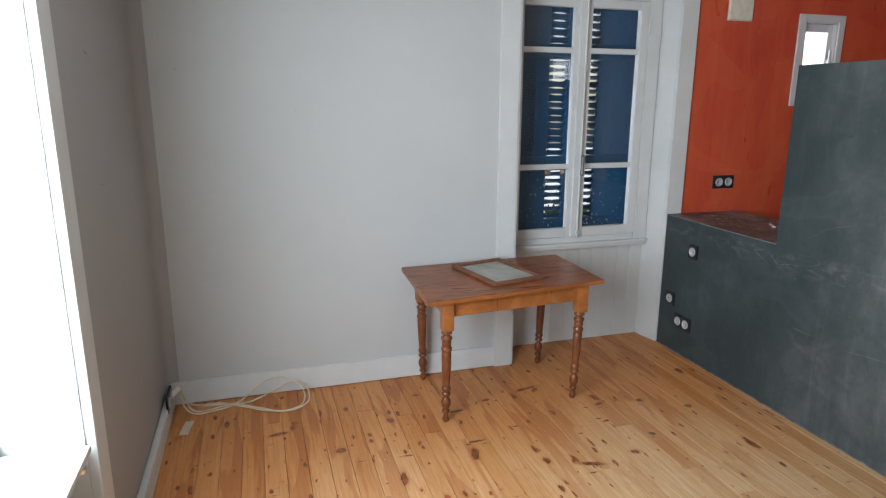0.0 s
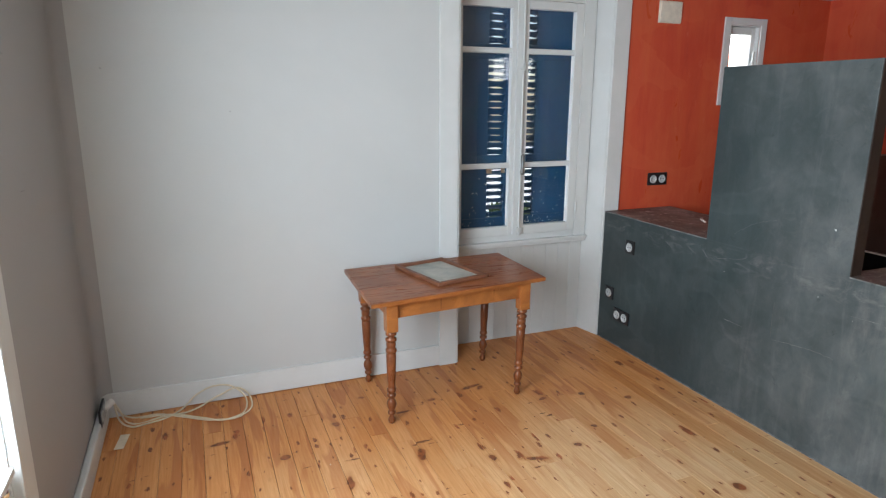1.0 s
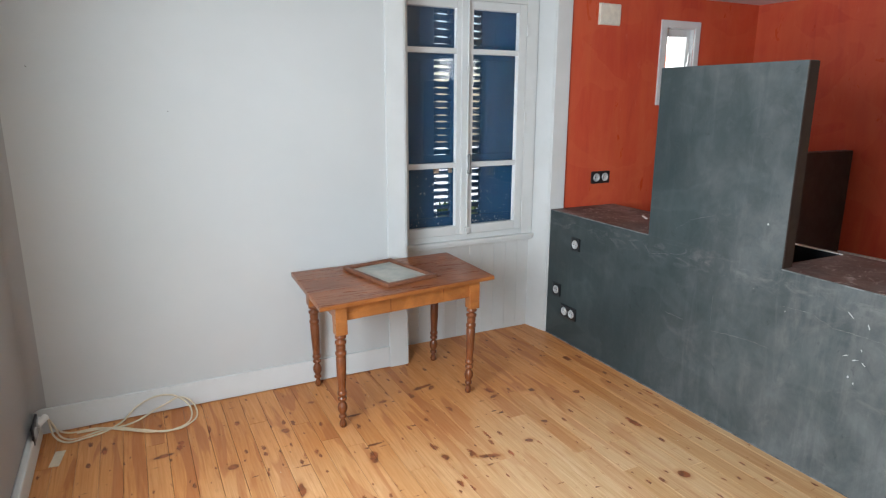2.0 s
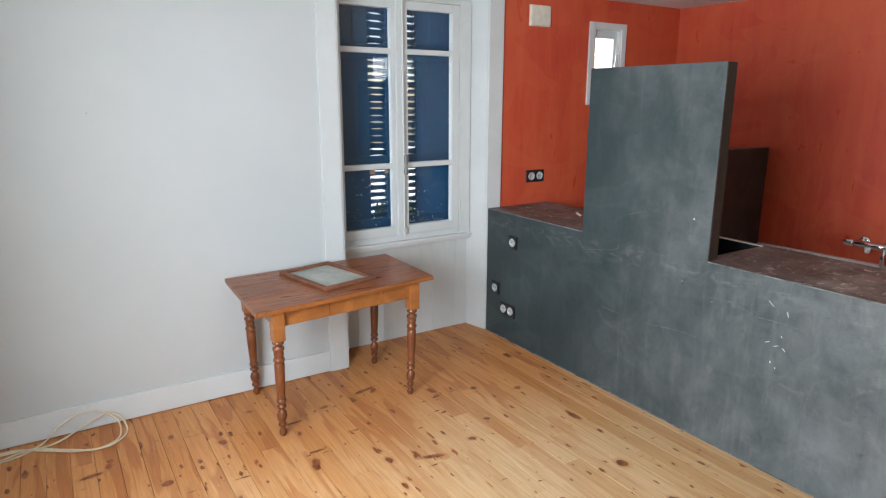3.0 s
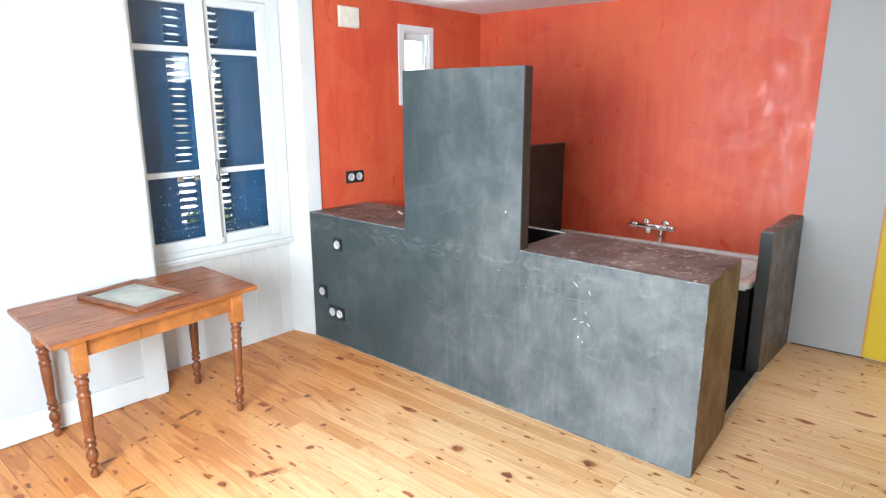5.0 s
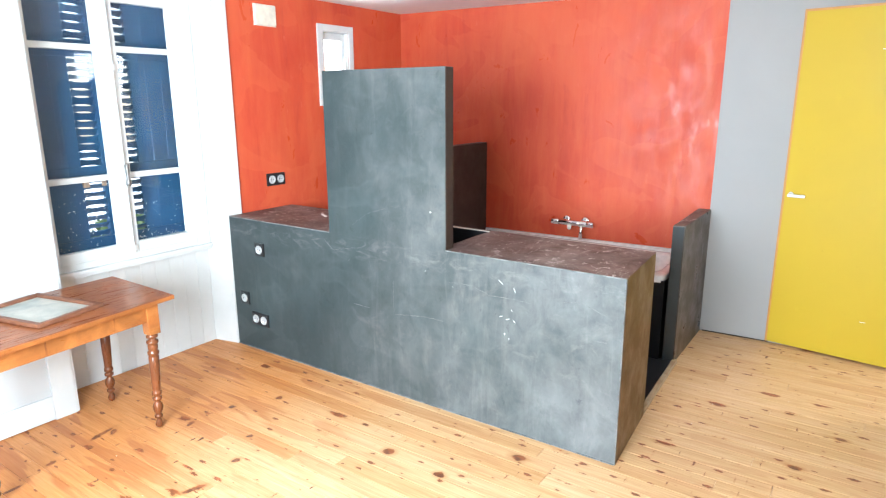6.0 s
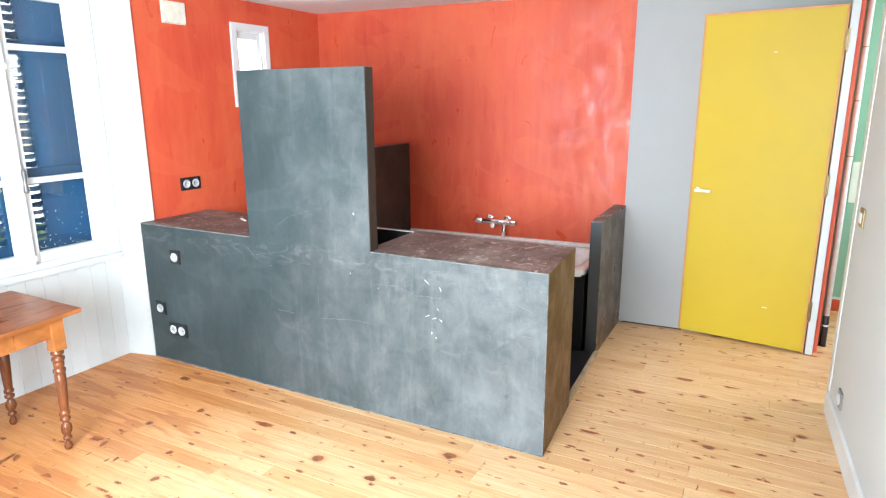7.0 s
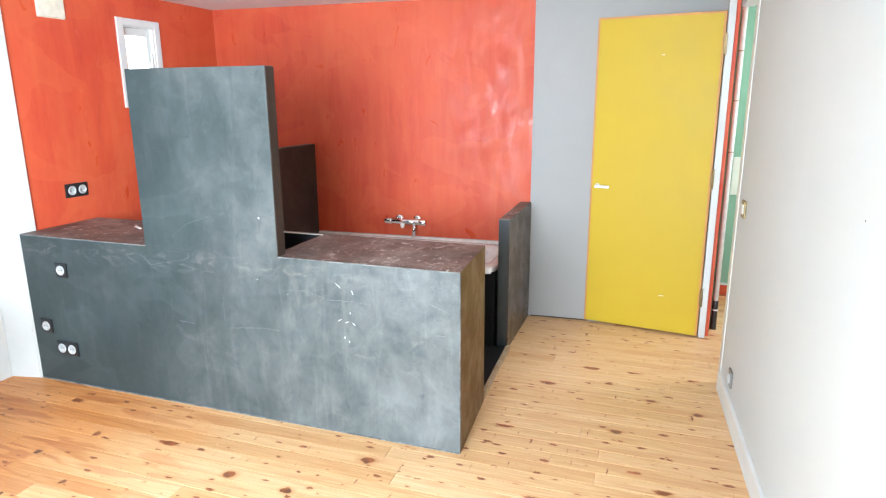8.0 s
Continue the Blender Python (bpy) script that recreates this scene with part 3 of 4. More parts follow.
def slat_mesh(l0, l1):
    """A louvre that is broader at its two mortised ends."""
    bm = bmesh.new()
    prev = None
    for f, k in ((0.0, 1.55), (0.10, 1.28), (0.24, 1.08), (0.42, 1.0), (0.60, 1.0), (0.78, 1.08), (0.90, 1.28), (1.0, 1.55)):
        x, c, h = l0 + (l1 - l0) * f, 0.0215 * k, 0.004
        row = [bm.verts.new((x, y, z)) for y, z in ((-c, -h * 0.3), (-c * 0.85, -h), (c * 0.85, -h), (c, -h * 0.3), (c, h * 0.3), (c * 0.85, h), (-c * 0.85, h), (-c, h * 0.3))]
        if prev:
            for i in range(8):
                bm.faces.new((prev[i], prev[(i + 1) % 8], row[(i + 1) % 8], row[i]))
        else:
            bm.faces.new(row)
        prev = row
    bm.faces.new(prev[::-1])
    bmesh.ops.recalc_face_normals(bm, faces=bm.faces)
    return bm


def shutter(x0, x1, l0, l1, seed):
    rnd = random.Random(seed)
    th = base_at("window_shutter", (x0 + x1) / 2, 3.56, 0.64, "dark blue louvred wooden shutter, closed, daylight between its slats", "shutter", "pair of shutters")
    y0, y1 = 3.545, 3.580
    part("shutter_frame", boxes((x0, x0 + 0.05, y0, y1, 0.64, 2.12), (x1 - 0.05, x1, y0, y1, 0.64, 2.12), (x0 + 0.05, x1 - 0.05, y0, y1, 0.64, 0.79), (x0 + 0.05, x1 - 0.05, y0, y1, 1.10, 1.19), (x0 + 0.05, x1 - 0.05, y0, y1, 1.77, 1.86), (x0 + 0.05, x1 - 0.05, y0, y1, 2.08, 2.12), w=0.003), M_BLUE, th)
    s0, s1 = (x0 + 0.05, l0) if l0 - x0 > x1 - l1 else (l1, x1 - 0.05)
    for z0, z1 in ((0.79, 1.10), (1.19, 1.77), (1.86, 2.08)):
        n = 3
        for i in range(n):
            w = (s1 - s0) / n
            part("panel_board", box(s0 + i * w, s0 + (i + 1) * w, y0 + 0.008, y1 - 0.008, z0, z1, 0.001, 1), M_BLUE, th)
        k = round((z1 - z0) / 0.0415)
        for i in range(k):
            z = z0 + (i + 0.5) * (z1 - z0) / k
            tilt = (-33 if z > 1.56 else -45) + rnd.uniform(-12, 11) if z0 > 1.1 and z1 < 1.8 else -41 + rnd.uniform(-7, 7)
            part("slat", moved(slat_mesh(l0, l1), pose(0, (y0 + y1) / 2, z, tilt, 0, 0)), M_BLUE, th)


shutter(1.425, 1.932, 1.768, 1.882, 21)
shutter(1.936, 2.440, 1.986, 2.100, 22)



def shutter_catch(x, z, w, h):
    th = base_at("shutter_catch", x, 3.54, z, "small worn wooden catch block screwed to a blue shutter", "catch", "shutter catches")
    part("block", box(x - w / 2, x + w / 2, 3.530, 3.5465, z - h / 2, z + h / 2, 0.003), M_CATCH, th)
    part("screw", rod((x, 3.5275, z), (x, 3.531, z), 0.004, 10), M_DIM, th)


for place in ((1.775, 1.098, 0.034, 0.040), (1.873, 1.100, 0.022, 0.044), (1.999, 1.090, 0.060, 0.036), (1.999, 1.742, 0.034, 0.042)):
    shutter_catch(*place)


def pane_dirt():
    """Dried splashes on the two lowest panes."""
    rnd = random.Random(31)
    bm = bmesh.new()
    for i in range(110):
        g0, g1 = ((1.535, 1.84), (1.965, 2.27))[i % 2]
        x, z = rnd.uniform(g0, g1), 0.765 + 0.35 * rnd.random() ** 1.5
        r = rnd.uniform(0.0008, 0.0026)
        m = pose(x, 3.4192, z, 0, rnd.uniform(0, 180), 0) @ Matrix.Diagonal((r, 0.0004, r * rnd.uniform(1.0, 4.5), 1))
        bmesh.ops.create_icosphere(bm, subdivisions=1, radius=1.0, matrix=m)
    tagged(link("pane_dirt", bm, M_CHIP), "dried pale splashes on the lowest window panes", "dirt", kind="stuff")


pane_dirt()

sw = base_at("window_2", 3.50, 3.32, 1.54, "small white framed window in the red wall, bright daylight outside", "window", kind="structure")
part("window_frame", boxes((SWX0 + 0.008, 3.413, 3.298, 3.338, 1.548, 2.004), (3.588, SWX1 - 0.008, 3.298, 3.338, 1.548, 2.004), (3.413, 3.588, 3.298, 3.338, 1.955, 2.004), (3.413, 3.588, 3.298, 3.338, 1.548, 1.60), w=0.004), M_WHITE, sw)
p = part("pane", box(3.411, 3.590, 3.316, 3.320, 1.597, 1.958), M_GLASS, sw)
p.visible_shadow = False
part("window_handle", boxes((3.598, 3.608, 3.280, 3.300, 1.76, 1.79), (3.594, 3.612, 3.272, 3.282, 1.74, 1.85), w=0.003), M_WHITE, sw)

ww = base_at("window_3", -1.13, 1.22, 0.62, "tall white framed window in a deep niche, bright daylight", "window", kind="structure")
part("window_frame", boxes((-1.30, -1.24, NY0 + 0.012, NY0 + 0.08, 0.64, 2.108), (-1.30, -1.24, NY1 - 0.08, NY1 - 0.012, 0.64, 2.108), (-1.30, -1.24, NY0 + 0.08, NY1 - 0.08, 2.04, 2.108), (-1.30, -1.24, NY0 + 0.08, NY1 - 0.08, 0.64, 0.72), (-1.30, -1.24, 0.90, 0.94, 0.72, 2.04), w=0.004), M_WHITE, ww)
p = part("pane", box(-1.275, -1.270, NY0 + 0.08, NY1 - 0.08, 0.72, 2.04), M_GLASS, ww)
p.visible_shadow = False
part("window_sill", box(-1.40, -0.665, NY0 + 0.012, NY1 - 0.012, 0.598, 0.642, 0.006), M_STONE, ww, "grey stone window sill")


# ---- the plastered counter with its upstand ----
def counter():
    X0, X1, Y0, Y1, H = 2.468, 2.985, 0.742, 3.252, 0.842
    hx0, hx1, hy0, hy1 = 2.600, 2.940, 1.665, 2.12
    th = base_at("vanity_counter", 2.72, 2.0, 0, "long dark slate plastered counter with a tall upstand and scuffed face", "counter")
    outer = [(X0, Y0), (X1, Y0 + 0.03), (X1, Y1), (X0, Y1)]
    hole = [(hx0, hy0), (hx1, hy0), (hx1, hy1), (hx0, hy1)]
    part("body", holed(outer, hole, 0, H - 0.004), M_SLATE, th)
    part("end_face", prism([(X0 + 0.002, Y0 - 0.004), (X1, Y0 + 0.030), (X1, Y0 + 0.036), (X0 + 0.002, Y0 + 0.002)], 0, H - 0.002), M_BRONZE, th, "waxed end face, coloured with the floor's brown reflection")
    T = H - 0.004
    edge = [(X0 + 0.001, Y0), (X1, Y0 + 0.03), (X1, Y1), (X0 + 0.001, Y1)]
    part("top", holed(edge, hole, T, H), M_TOP, th, "worn red-brown top spattered with plaster")
    part("basin_cutout", boxes((hx0 - 0.001, hx0 + 0.004, hy0, hy1, 0.55, H + 0.001), (hx1 - 0.004, hx1 + 0.001, hy0, hy1, 0.55, H + 0.001), (hx0, hx1, hy0 - 0.001, hy0 + 0.004, 0.55, H - 0.006), (hx0, hx1, hy1 - 0.004, hy1 + 0.001, 0.55, H - 0.006), (hx0, hx1, hy0, hy1, 0.55, 0.556)), M_BLACK, th, "black hole left by a basin")
    part("cutout_rim", box(hx1 - 0.004, hx1 + 0.008, hy0 - 0.01, hy1 + 0.01, H, H + 0.004, 0.0015), M_PLASTIC, th, "dirty white sealant line")
    up = part("upstand", box(X0 - 0.001, 2.533, 1.622, 2.390, H - 0.006, 1.690, 0.0035, 2), M_SLATE, th)
    part("upstand_edge", box(X0 + 0.003, 2.531, 1.6185, 1.6225, H, 1.687), M_DARK, up, "dark brown edge face")
    part("dusty_joint", box(X0 - 0.005, X0 + 0.001, Y0, Y1, 0, 0.005, 0.0015), M_DUST, th, "pale dusty joint along the floor")
    for name_, q in (("edge_wear", (X0 - 0.0012, X0 + 0.002, Y0 - 0.0052, Y0 - 0.001, 0.0, H - 0.003)), ("edge_wear", (X0 - 0.0012, X0 + 0.0025, Y0, 1.621, H - 0.0055, H - 0.0005)), ("edge_wear", (X0 - 0.0012, X0 + 0.0025, 2.391, Y1, H - 0.0055, H - 0.0005))):
        part(name_, box(*q, 0.0008, 1), M_DUST, th, "pale rubbed edge")
    # chipped paint and scratches on the face
    rnd = random.Random(5)
    chips = [(1.708, 1.017, 0.016, 0.018, 10), (1.318, 0.735, 0.006, 0.062, -50), (1.244, 0.706, 0.008, 0.048, -22), (1.257, 0.608, 0.006, 0.020, -30), (1.312, 0.568, 0.007, 0.042, 62), (1.275, 0.562, 0.007, 0.044, 66), (1.242, 0.556, 0.008, 0.034, -55), (1.290, 0.487, 0.010, 0.024, 5), (1.268, 0.468, 0.009, 0.014, 0), (1.58, 0.665, 0.005, 0.006, 0), (1.741, 0.721, 0.006, 0.008, 0), (2.25, 0.70, 0.004, 0.005, 0)]
    for y, z, w, h, a in chips:
        n = 9
        bm = bmesh.new()
        ring = [bm.verts.new((0, math.cos(6.2832 * i / n) * w * 0.32 * rnd.uniform(0.55, 1.1), math.sin(6.2832 * i / n) * h * 0.32 * rnd.uniform(0.55, 1.1))) for i in range(n)]
        f = bm.faces.new(ring)
        ex = bmesh.ops.extrude_face_region(bm, geom=[f])
        bmesh.ops.translate(bm, vec=(-0.0016, 0, 0), verts=[g for g in ex["geom"] if isinstance(g, bmesh.types.BMVert)])
        bmesh.ops.recalc_face_normals(bm, faces=bm.faces)
        part("plaster_chip", moved(bm, pose(X0 + 0.0002, y, z, a, 0, 0)), M_CHIP, th)
    # long shallow scratches wandering over the face
    lines = (((1.598, 0.685), (1.47, 0.691), (1.377, 0.659), (1.229, 0.662), (1.157, 0.658)), ((1.021, 0.692), (0.929, 0.707), (0.865, 0.686), (0.801, 0.659)), ((1.935, 0.456), (1.737, 0.481), (1.634, 0.476)), ((1.947, 0.632), (1.946, 0.464)), ((2.226, 0.461), (2.107, 0.457)), ((0.858, 0.546), (0.808, 0.552)), ((2.218, 0.899), (2.117, 0.968), (1.967, 1.017)), ((2.429, 0.798), (2.371, 0.742), (2.206, 0.778)))
    for line, wide in zip(lines, (0.0026, 0.0020, 0.0018, 0.0010, 0.0012, 0.0034, 0.0012, 0.0017)):
        pts = []
        for a_, b_ in zip(line, line[1:]):
            k = max(2, int(math.dist(a_, b_) / 0.018))
            pts += [(a_[0] + (b_[0] - a_[0]) * i / k, a_[1] + (b_[1] - a_[1]) * i / k) for i in range(k)]
        pts.append(line[-1])
        bm = bmesh.new()
        prev = None
        for i, (y, z) in enumerate(pts):
            taper = math.sin(math.pi * (i + 0.4) / (len(pts) - 0.2)) ** 0.5
            w = wide * taper * rnd.uniform(0.25, 0.75)
            y, z = y + rnd.uniform(-0.002, 0.002), z + rnd.uniform(-0.002, 0.002)
            row = [bm.verts.new((X0 - 0.0012, y, z + w)), bm.verts.new((X0 - 0.0012, y, z - w)), bm.verts.new((X0 + 0.001, y, z - w)), bm.verts.new((X0 + 0.001, y, z + w))]
            if prev:
                for j in range(4):
                    bm.faces.new((prev[j], prev[(j + 1) % 4], row[(j + 1) % 4], row[j]))
            prev = row
        bmesh.ops.recalc_face_normals(bm, faces=bm.faces)
        part("scratch", bm, M_SCRATCH, th)
    return th


counter()


def socket_plate(name, m, n_in, label, plate=None, insert=None, group=""):
    """A flush plate in the local x-z plane, facing local -y."""
    plate = plate or M_BLACK
    w = 0.082 + 0.071 * (n_in - 1)
    th = base_at(name, *m.translation, label, "socket", group)
    th.matrix_basis = m
    part("plate", moved(box(-w / 2, w / 2, -0.009, 0.002, -0.041, 0.041, 0.004), m), plate, th)
    for i in range(n_in):
        x = (i - (n_in - 1) / 2) * 0.071
        bm = lathe([(0, 0.027), (0.005, 0.027), (0.008, 0.024), (0.008, 0.021), (0.003, 0.0195), (0.002, 0.001)], 24, m @ pose(x, -0.007, 0, 90, 0, 0))
        ins = part("insert", bm, insert or M_SOCKET, th, "", True)
        part("contact_hole", moved(boxes((x - 0.0125, x - 0.0075, -0.0105, -0.0085, -0.0025, 0.0025), (x + 0.0075, x + 0.0125, -0.0105, -0.0085, -0.0025, 0.0025)), m), M_BLACK, ins)
    return th


socket_plate("power_socket", pose(2.468, 2.980, 0.662, 0, 0, -90), 1, "single black socket with a pale insert on the counter face", group="sockets on the counter")
socket_plate("power_socket", pose(2.468, 3.150, 0.328, 0, 0, -90), 1, "single black socket with a pale insert low on the counter face", group="sockets on the counter")
socket_plate("power_socket", pose(2.468, 3.018, 0.208, 0, 0, -90), 2, "double black socket with pale inserts low on the counter face", group="sockets on the counter")
socket_plate("power_socket", pose(2.872, 3.270, 1.028), 2, "double black socket with pale inserts on the red wall")
socket_plate("power_socket", pose(-0.446, 3.00, 0.118, 0, 0, 90), 2, "double black socket near the floor in the corner")
a = math.degrees(math.atan(0.055))
socket_plate("power_socket", pose(3.24, yr(3.24), 0.195, 0, 0, 180 + a), 1, "single dark-rimmed socket low on the grey wall", M_DIM)


def light_switch():
    m = pose(3.365, yr(3.365), 1.02, 0, 0, 180 + a)
    th = base_at("light_switch", *m.translation, "brass plated light switch with a white rocker", "switch")
    part("plate", moved(box(-0.042, 0.042, -0.009, 0.002, -0.042, 0.042, 0.004), m), M_BRASS, th)
    part("rocker", moved(box(-0.022, 0.022, -0.014, -0.007, -0.024, 0.024, 0.004), m), M_PLASTIC, th)


light_switch()

vent = base_at("vent_cover", 2.85, 3.27, 2.06, "cream blank vent cover high on the red wall", "vent")
part("cover", box(2.785, 2.948, 3.252, 3.272, 2.000, 2.122, 0.005), M_VENT, vent)
part("rim", boxes((2.781, 2.952, 3.264, 3.272, 1.996, 2.126), w=0.001), M_VENT, vent)


# ---- bath corner ----
def low_wall():
    th = base_at("low_partition", 4.0, 0.84, 0, "low dark plastered partition at the end of the bath", "partition")
    part("core", prism([(3.690, 0.880), (3.708, 0.822), (4.378, 0.822), (4.376, 0.896)], 0, 0.832, 0.003), M_NIGHT, th, "blue-black plastered core")
    part("side_face", prism([(3.709, 0.816), (4.376, 0.817), (4.376, 0.823), (3.709, 0.823)], 0, 0.831), M_BROWN, th, "waxed side face, coloured with the floor's dark brown reflection")
    part("cap", prism([(3.692, 0.879), (3.709, 0.818), (4.377, 0.819), (4.375, 0.894)], 0.832, 0.837), M_TOP, th, "worn red-brown top")


low_wall()
bp = base_at("bath_partition", 3.95, 2.5, 0, "tall dark plastered partition at the head of the bath", "partition")
part("panel", box(3.55, 4.288, 2.466, 2.53, 0, 1.215, 0.003), M_DARK, bp)
part("cap", box(3.552, 4.286, 2.468, 2.528, 1.2152, 1.2185), M_TOP, bp)


def bathtub():
    th = base_at("bathtub", 4.0, 1.68, 0, "white enamel bathtub with a black side panel along the red wall", "bathtub")
    x0, x1, y0, y1, top = 3.66, 4.30, 0.90, 2.46, 0.535
    bm = bmesh.new()
    n = 40

    def ring(inset, z, sq):
        cx, cy, hx, hy = (x0 + x1) / 2, (y0 + y1) / 2, (x1 - x0) / 2 - inset, (y1 - y0) / 2 - inset
        out = []
        for i in range(n):
            t = 2 * math.pi * (i + 0.5) / n
            c, s = math.cos(t), math.sin(t)
            out.append(bm.verts.new((cx + hx * math.copysign(abs(c) ** sq, c), cy + hy * math.copysign(abs(s) ** sq, s), z)))
        return out
    rings = [ring(0.0, top - 0.04, 0.12), ring(0.0, top - 0.005, 0.12), ring(0.006, top, 0.12), ring(0.055, top, 0.3), ring(0.07, top - 0.012, 0.35), ring(0.10, top - 0.2, 0.4), ring(0.14, top - 0.36, 0.45), ring(0.2, top - 0.40, 0.5)]
    for r, q in zip(rings, rings[1:]):
        for i in range(n):
            bm.faces.new((r[i], r[(i + 1) % n], q[(i + 1) % n], q[i]))
    bm.faces.new(rings[-1][::-1])
    bmesh.ops.recalc_face_normals(bm, faces=bm.faces)
    part("tub", bm, M_ENAMEL, th, "", True)
    part("side_panel", boxes((x0 + 0.02, x0 + 0.035, y0, y1, 0, top - 0.03), (x0 + 0.035, x1, y0, y0 + 0.012, 0, top - 0.03)), M_BLACK, th, "black side panel")
    part("sealant", prism([(xb(0.9) - 0.028, 0.9), (xb(0.9) - 0.001, 0.9), (xb(2.46) - 0.001, 2.46), (xb(2.46) - 0.028, 2.46)], top - 0.03, top + 0.012), M_ENAMEL, th)


bathtub()
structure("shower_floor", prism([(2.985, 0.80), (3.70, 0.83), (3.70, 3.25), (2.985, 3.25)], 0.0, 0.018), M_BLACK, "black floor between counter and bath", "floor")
trim("threshold", prism([(2.985, 0.772), (3.725, 0.800), (3.725, 0.826), (2.985, 0.798)], 0.0, 0.024, 0.003), "worn pale wooden threshold strip", M_SILL)


def bath_mixer():
    y0, y1, z = 1.565, 1.890, 0.668
    x = xb(1.7) - 0.075
    th = base_at("bath_mixer", x, 1.73, z, "chrome thermostatic bath mixer on the red wall", "tap")
    part("bar", rod((x, y0 + 0.05, z), (x, y1 - 0.06, z), 0.021, 20), M_CHROME, th, "", True)
    part("knob", lathe([(0, 0.018), (0.006, 0.023), (0.045, 0.022), (0.052, 0.016)], 20, pose(x, y0 + 0.052, z, 90)), M_CHROME, th, "", True)
    part("knob", lathe([(0, 0.018), (0.006, 0.023), (0.055, 0.021), (0.062, 0.015)], 20, pose(x, y1 - 0.062, z, -90)), M_CHROME, th, "", True)
    for y in (1.66, 1.80):
        part("wall_union", rod((x, y, z), (xb(y) - 0.001, y, z + 0.006), 0.014), M_CHROME, th, "", True)
        part("rosette", lathe([(0, 0.033), (0.008, 0.031), (0.014, 0.02)], 22, pose(xb(y) - 0.001, y, z + 0.006, 0, -90, 0)), M_CHROME, th, "", True)
    part("spout", rod((x - 0.005, 1.655, z - 0.01), (x - 0.02, 1.655, z - 0.115), 0.013), M_CHROME, th, "", True)
    part("diverter", lathe([(0, 0.012), (0.01, 0.016), (0.03, 0.013), (0.036, 0.008)], 16, pose(x - 0.012, 1.745, z - 0.012, 180)), M_PLASTIC, th, "", True)


bath_mixer()


# ---- yellow door and doorway ----
def yellow_door():
    hinge, free = Vector((4.288, -0.325)), Vector((4.388, 0.418))
    d = free - hinge
    m = Matrix.Translation((hinge.x, hinge.y, 0)) @ Matrix.Rotation(math.atan2(d.y, d.x), 4, "Z")
    L = d.length
    th = base_at("door_1", hinge.x, hinge.y, 0, "yellow painted flush door with orange wooden edges, standing open", "door", kind="structure")
    part("leaf", moved(box(0.007, L - 0.007, -0.040, 0.0, 0.013, 2.034, 0.0015, 1), m), M_YELLOW, th)
    part("edge_strip", moved(boxes((0.0, 0.006, -0.041, 0.001, 0.01, 2.04), (L - 0.006, L, -0.041, 0.001, 0.01, 2.04), (0.006, L - 0.006, -0.041, 0.001, 2.0345, 2.04)), m), M_EDGE, th, "orange stained edge strip")
    part("face_edge", moved(boxes((0.007, 0.013, 0.0, 0.0015, 0.013, 2.034), (L - 0.012, L - 0.007, 0.0, 0.0015, 0.013, 2.034), (0.013, L - 0.012, 0.0, 0.0015, 2.027, 2.034)), m), M_EDGE, th, "bare orange border")
    hx, hz = L - 0.045, 0.972
    hd = part("door_handle", moved(boxes((hx - 0.088, hx + 0.008, 0.040, 0.054, hz - 0.010, hz + 0.008), (hx - 0.009, hx + 0.009, 0.0, 0.048, hz - 0.009, hz + 0.008), w=0.005), m), M_ENAMEL, th, "white lever handle")
    part("rosette", moved(lathe([(0, 0.016), (0.004, 0.015), (0.006, 0.012)], 20, pose(hx, 0.0, hz, -90)), m), M_ENAMEL, hd, "", True)
    for z in (0.28, 1.05, 1.85):
        h = part("hinge", moved(boxes((-0.012, 0.004, -0.005, 0.008, z - 0.055, z + 0.055), w=0.004), m), M_BRASS, th, "aged brass hinge")
        part("hinge_pin", moved(rod((-0.008, 0.006, z - 0.062), (-0.008, 0.006, z + 0.062), 0.006), m), M_BRASS, h)
    part("scuff", moved(boxes((0.333, 0.347, 0.0, 0.0012, 1.80, 1.804), (0.228, 0.256, 0.0, 0.0012, 0.256, 0.260), w=0.0004), m), M_PLASTIC, th, "pale scraped mark")


yellow_door()
structure("door_frame", boxes((4.298, 4.345, -0.374, -0.334, 0, 2.11), (3.526, 3.625, -0.55, -0.404, 0, 2.11), (3.625, 4.298, -0.470, -0.402, 2.055, 2.11), w=0.003), M_WHITE, "white painted door frame", "trim")
structure("hall_return_wall", box(4.347, 4.52, -0.400, -0.362, 0, CEIL), M_RED, "red painted wall end beyond the doorway", "wall")
structure("hall_wall_green", box(5.35, 5.55, -1.9, -0.36, 0.10, CEIL), M_GREEN, "green painted hall wall", "wall")
structure("hall_wall_base", box(5.335, 5.55, -1.9, -0.36, 0, 0.085), M_RED, "red painted skirting in the hall", "wall")
trim("hall_dado", box(5.335, 5.36, -1.9, -0.36, 0.085, 0.10), "white strip over the hall skirting")
structure("hall_wall_side", box(4.521, 5.55, -0.445, -0.36, 0, CEIL), M_GREEN, "green painted hall side wall", "wall")
# out of view; the opening is added to let light into the hall
structure("hall_wall_south", boxes((2.0, 3.9, -2.0, -1.9, 0, CEIL), (5.0, 5.55, -2.0, -1.9, 0, CEIL), (3.9, 5.0, -2.0, -1.9, 0, 0.9)), M_WHITE, "unseen white hall wall with an added light opening", "wall")
structure("hall_wall_west", box(1.9, 2.0, -2.0, -0.60, 0, CEIL), M_WHITE, "white hall wall", "wall")
# added fill lamp for the hall, no source in view
window_lamp("hall_window_daylight", (4.45, -1.94, 1.55), (4.45, 0, 1.0), 1.0, 1.2, 22, (0.97, 0.98, 1.0))


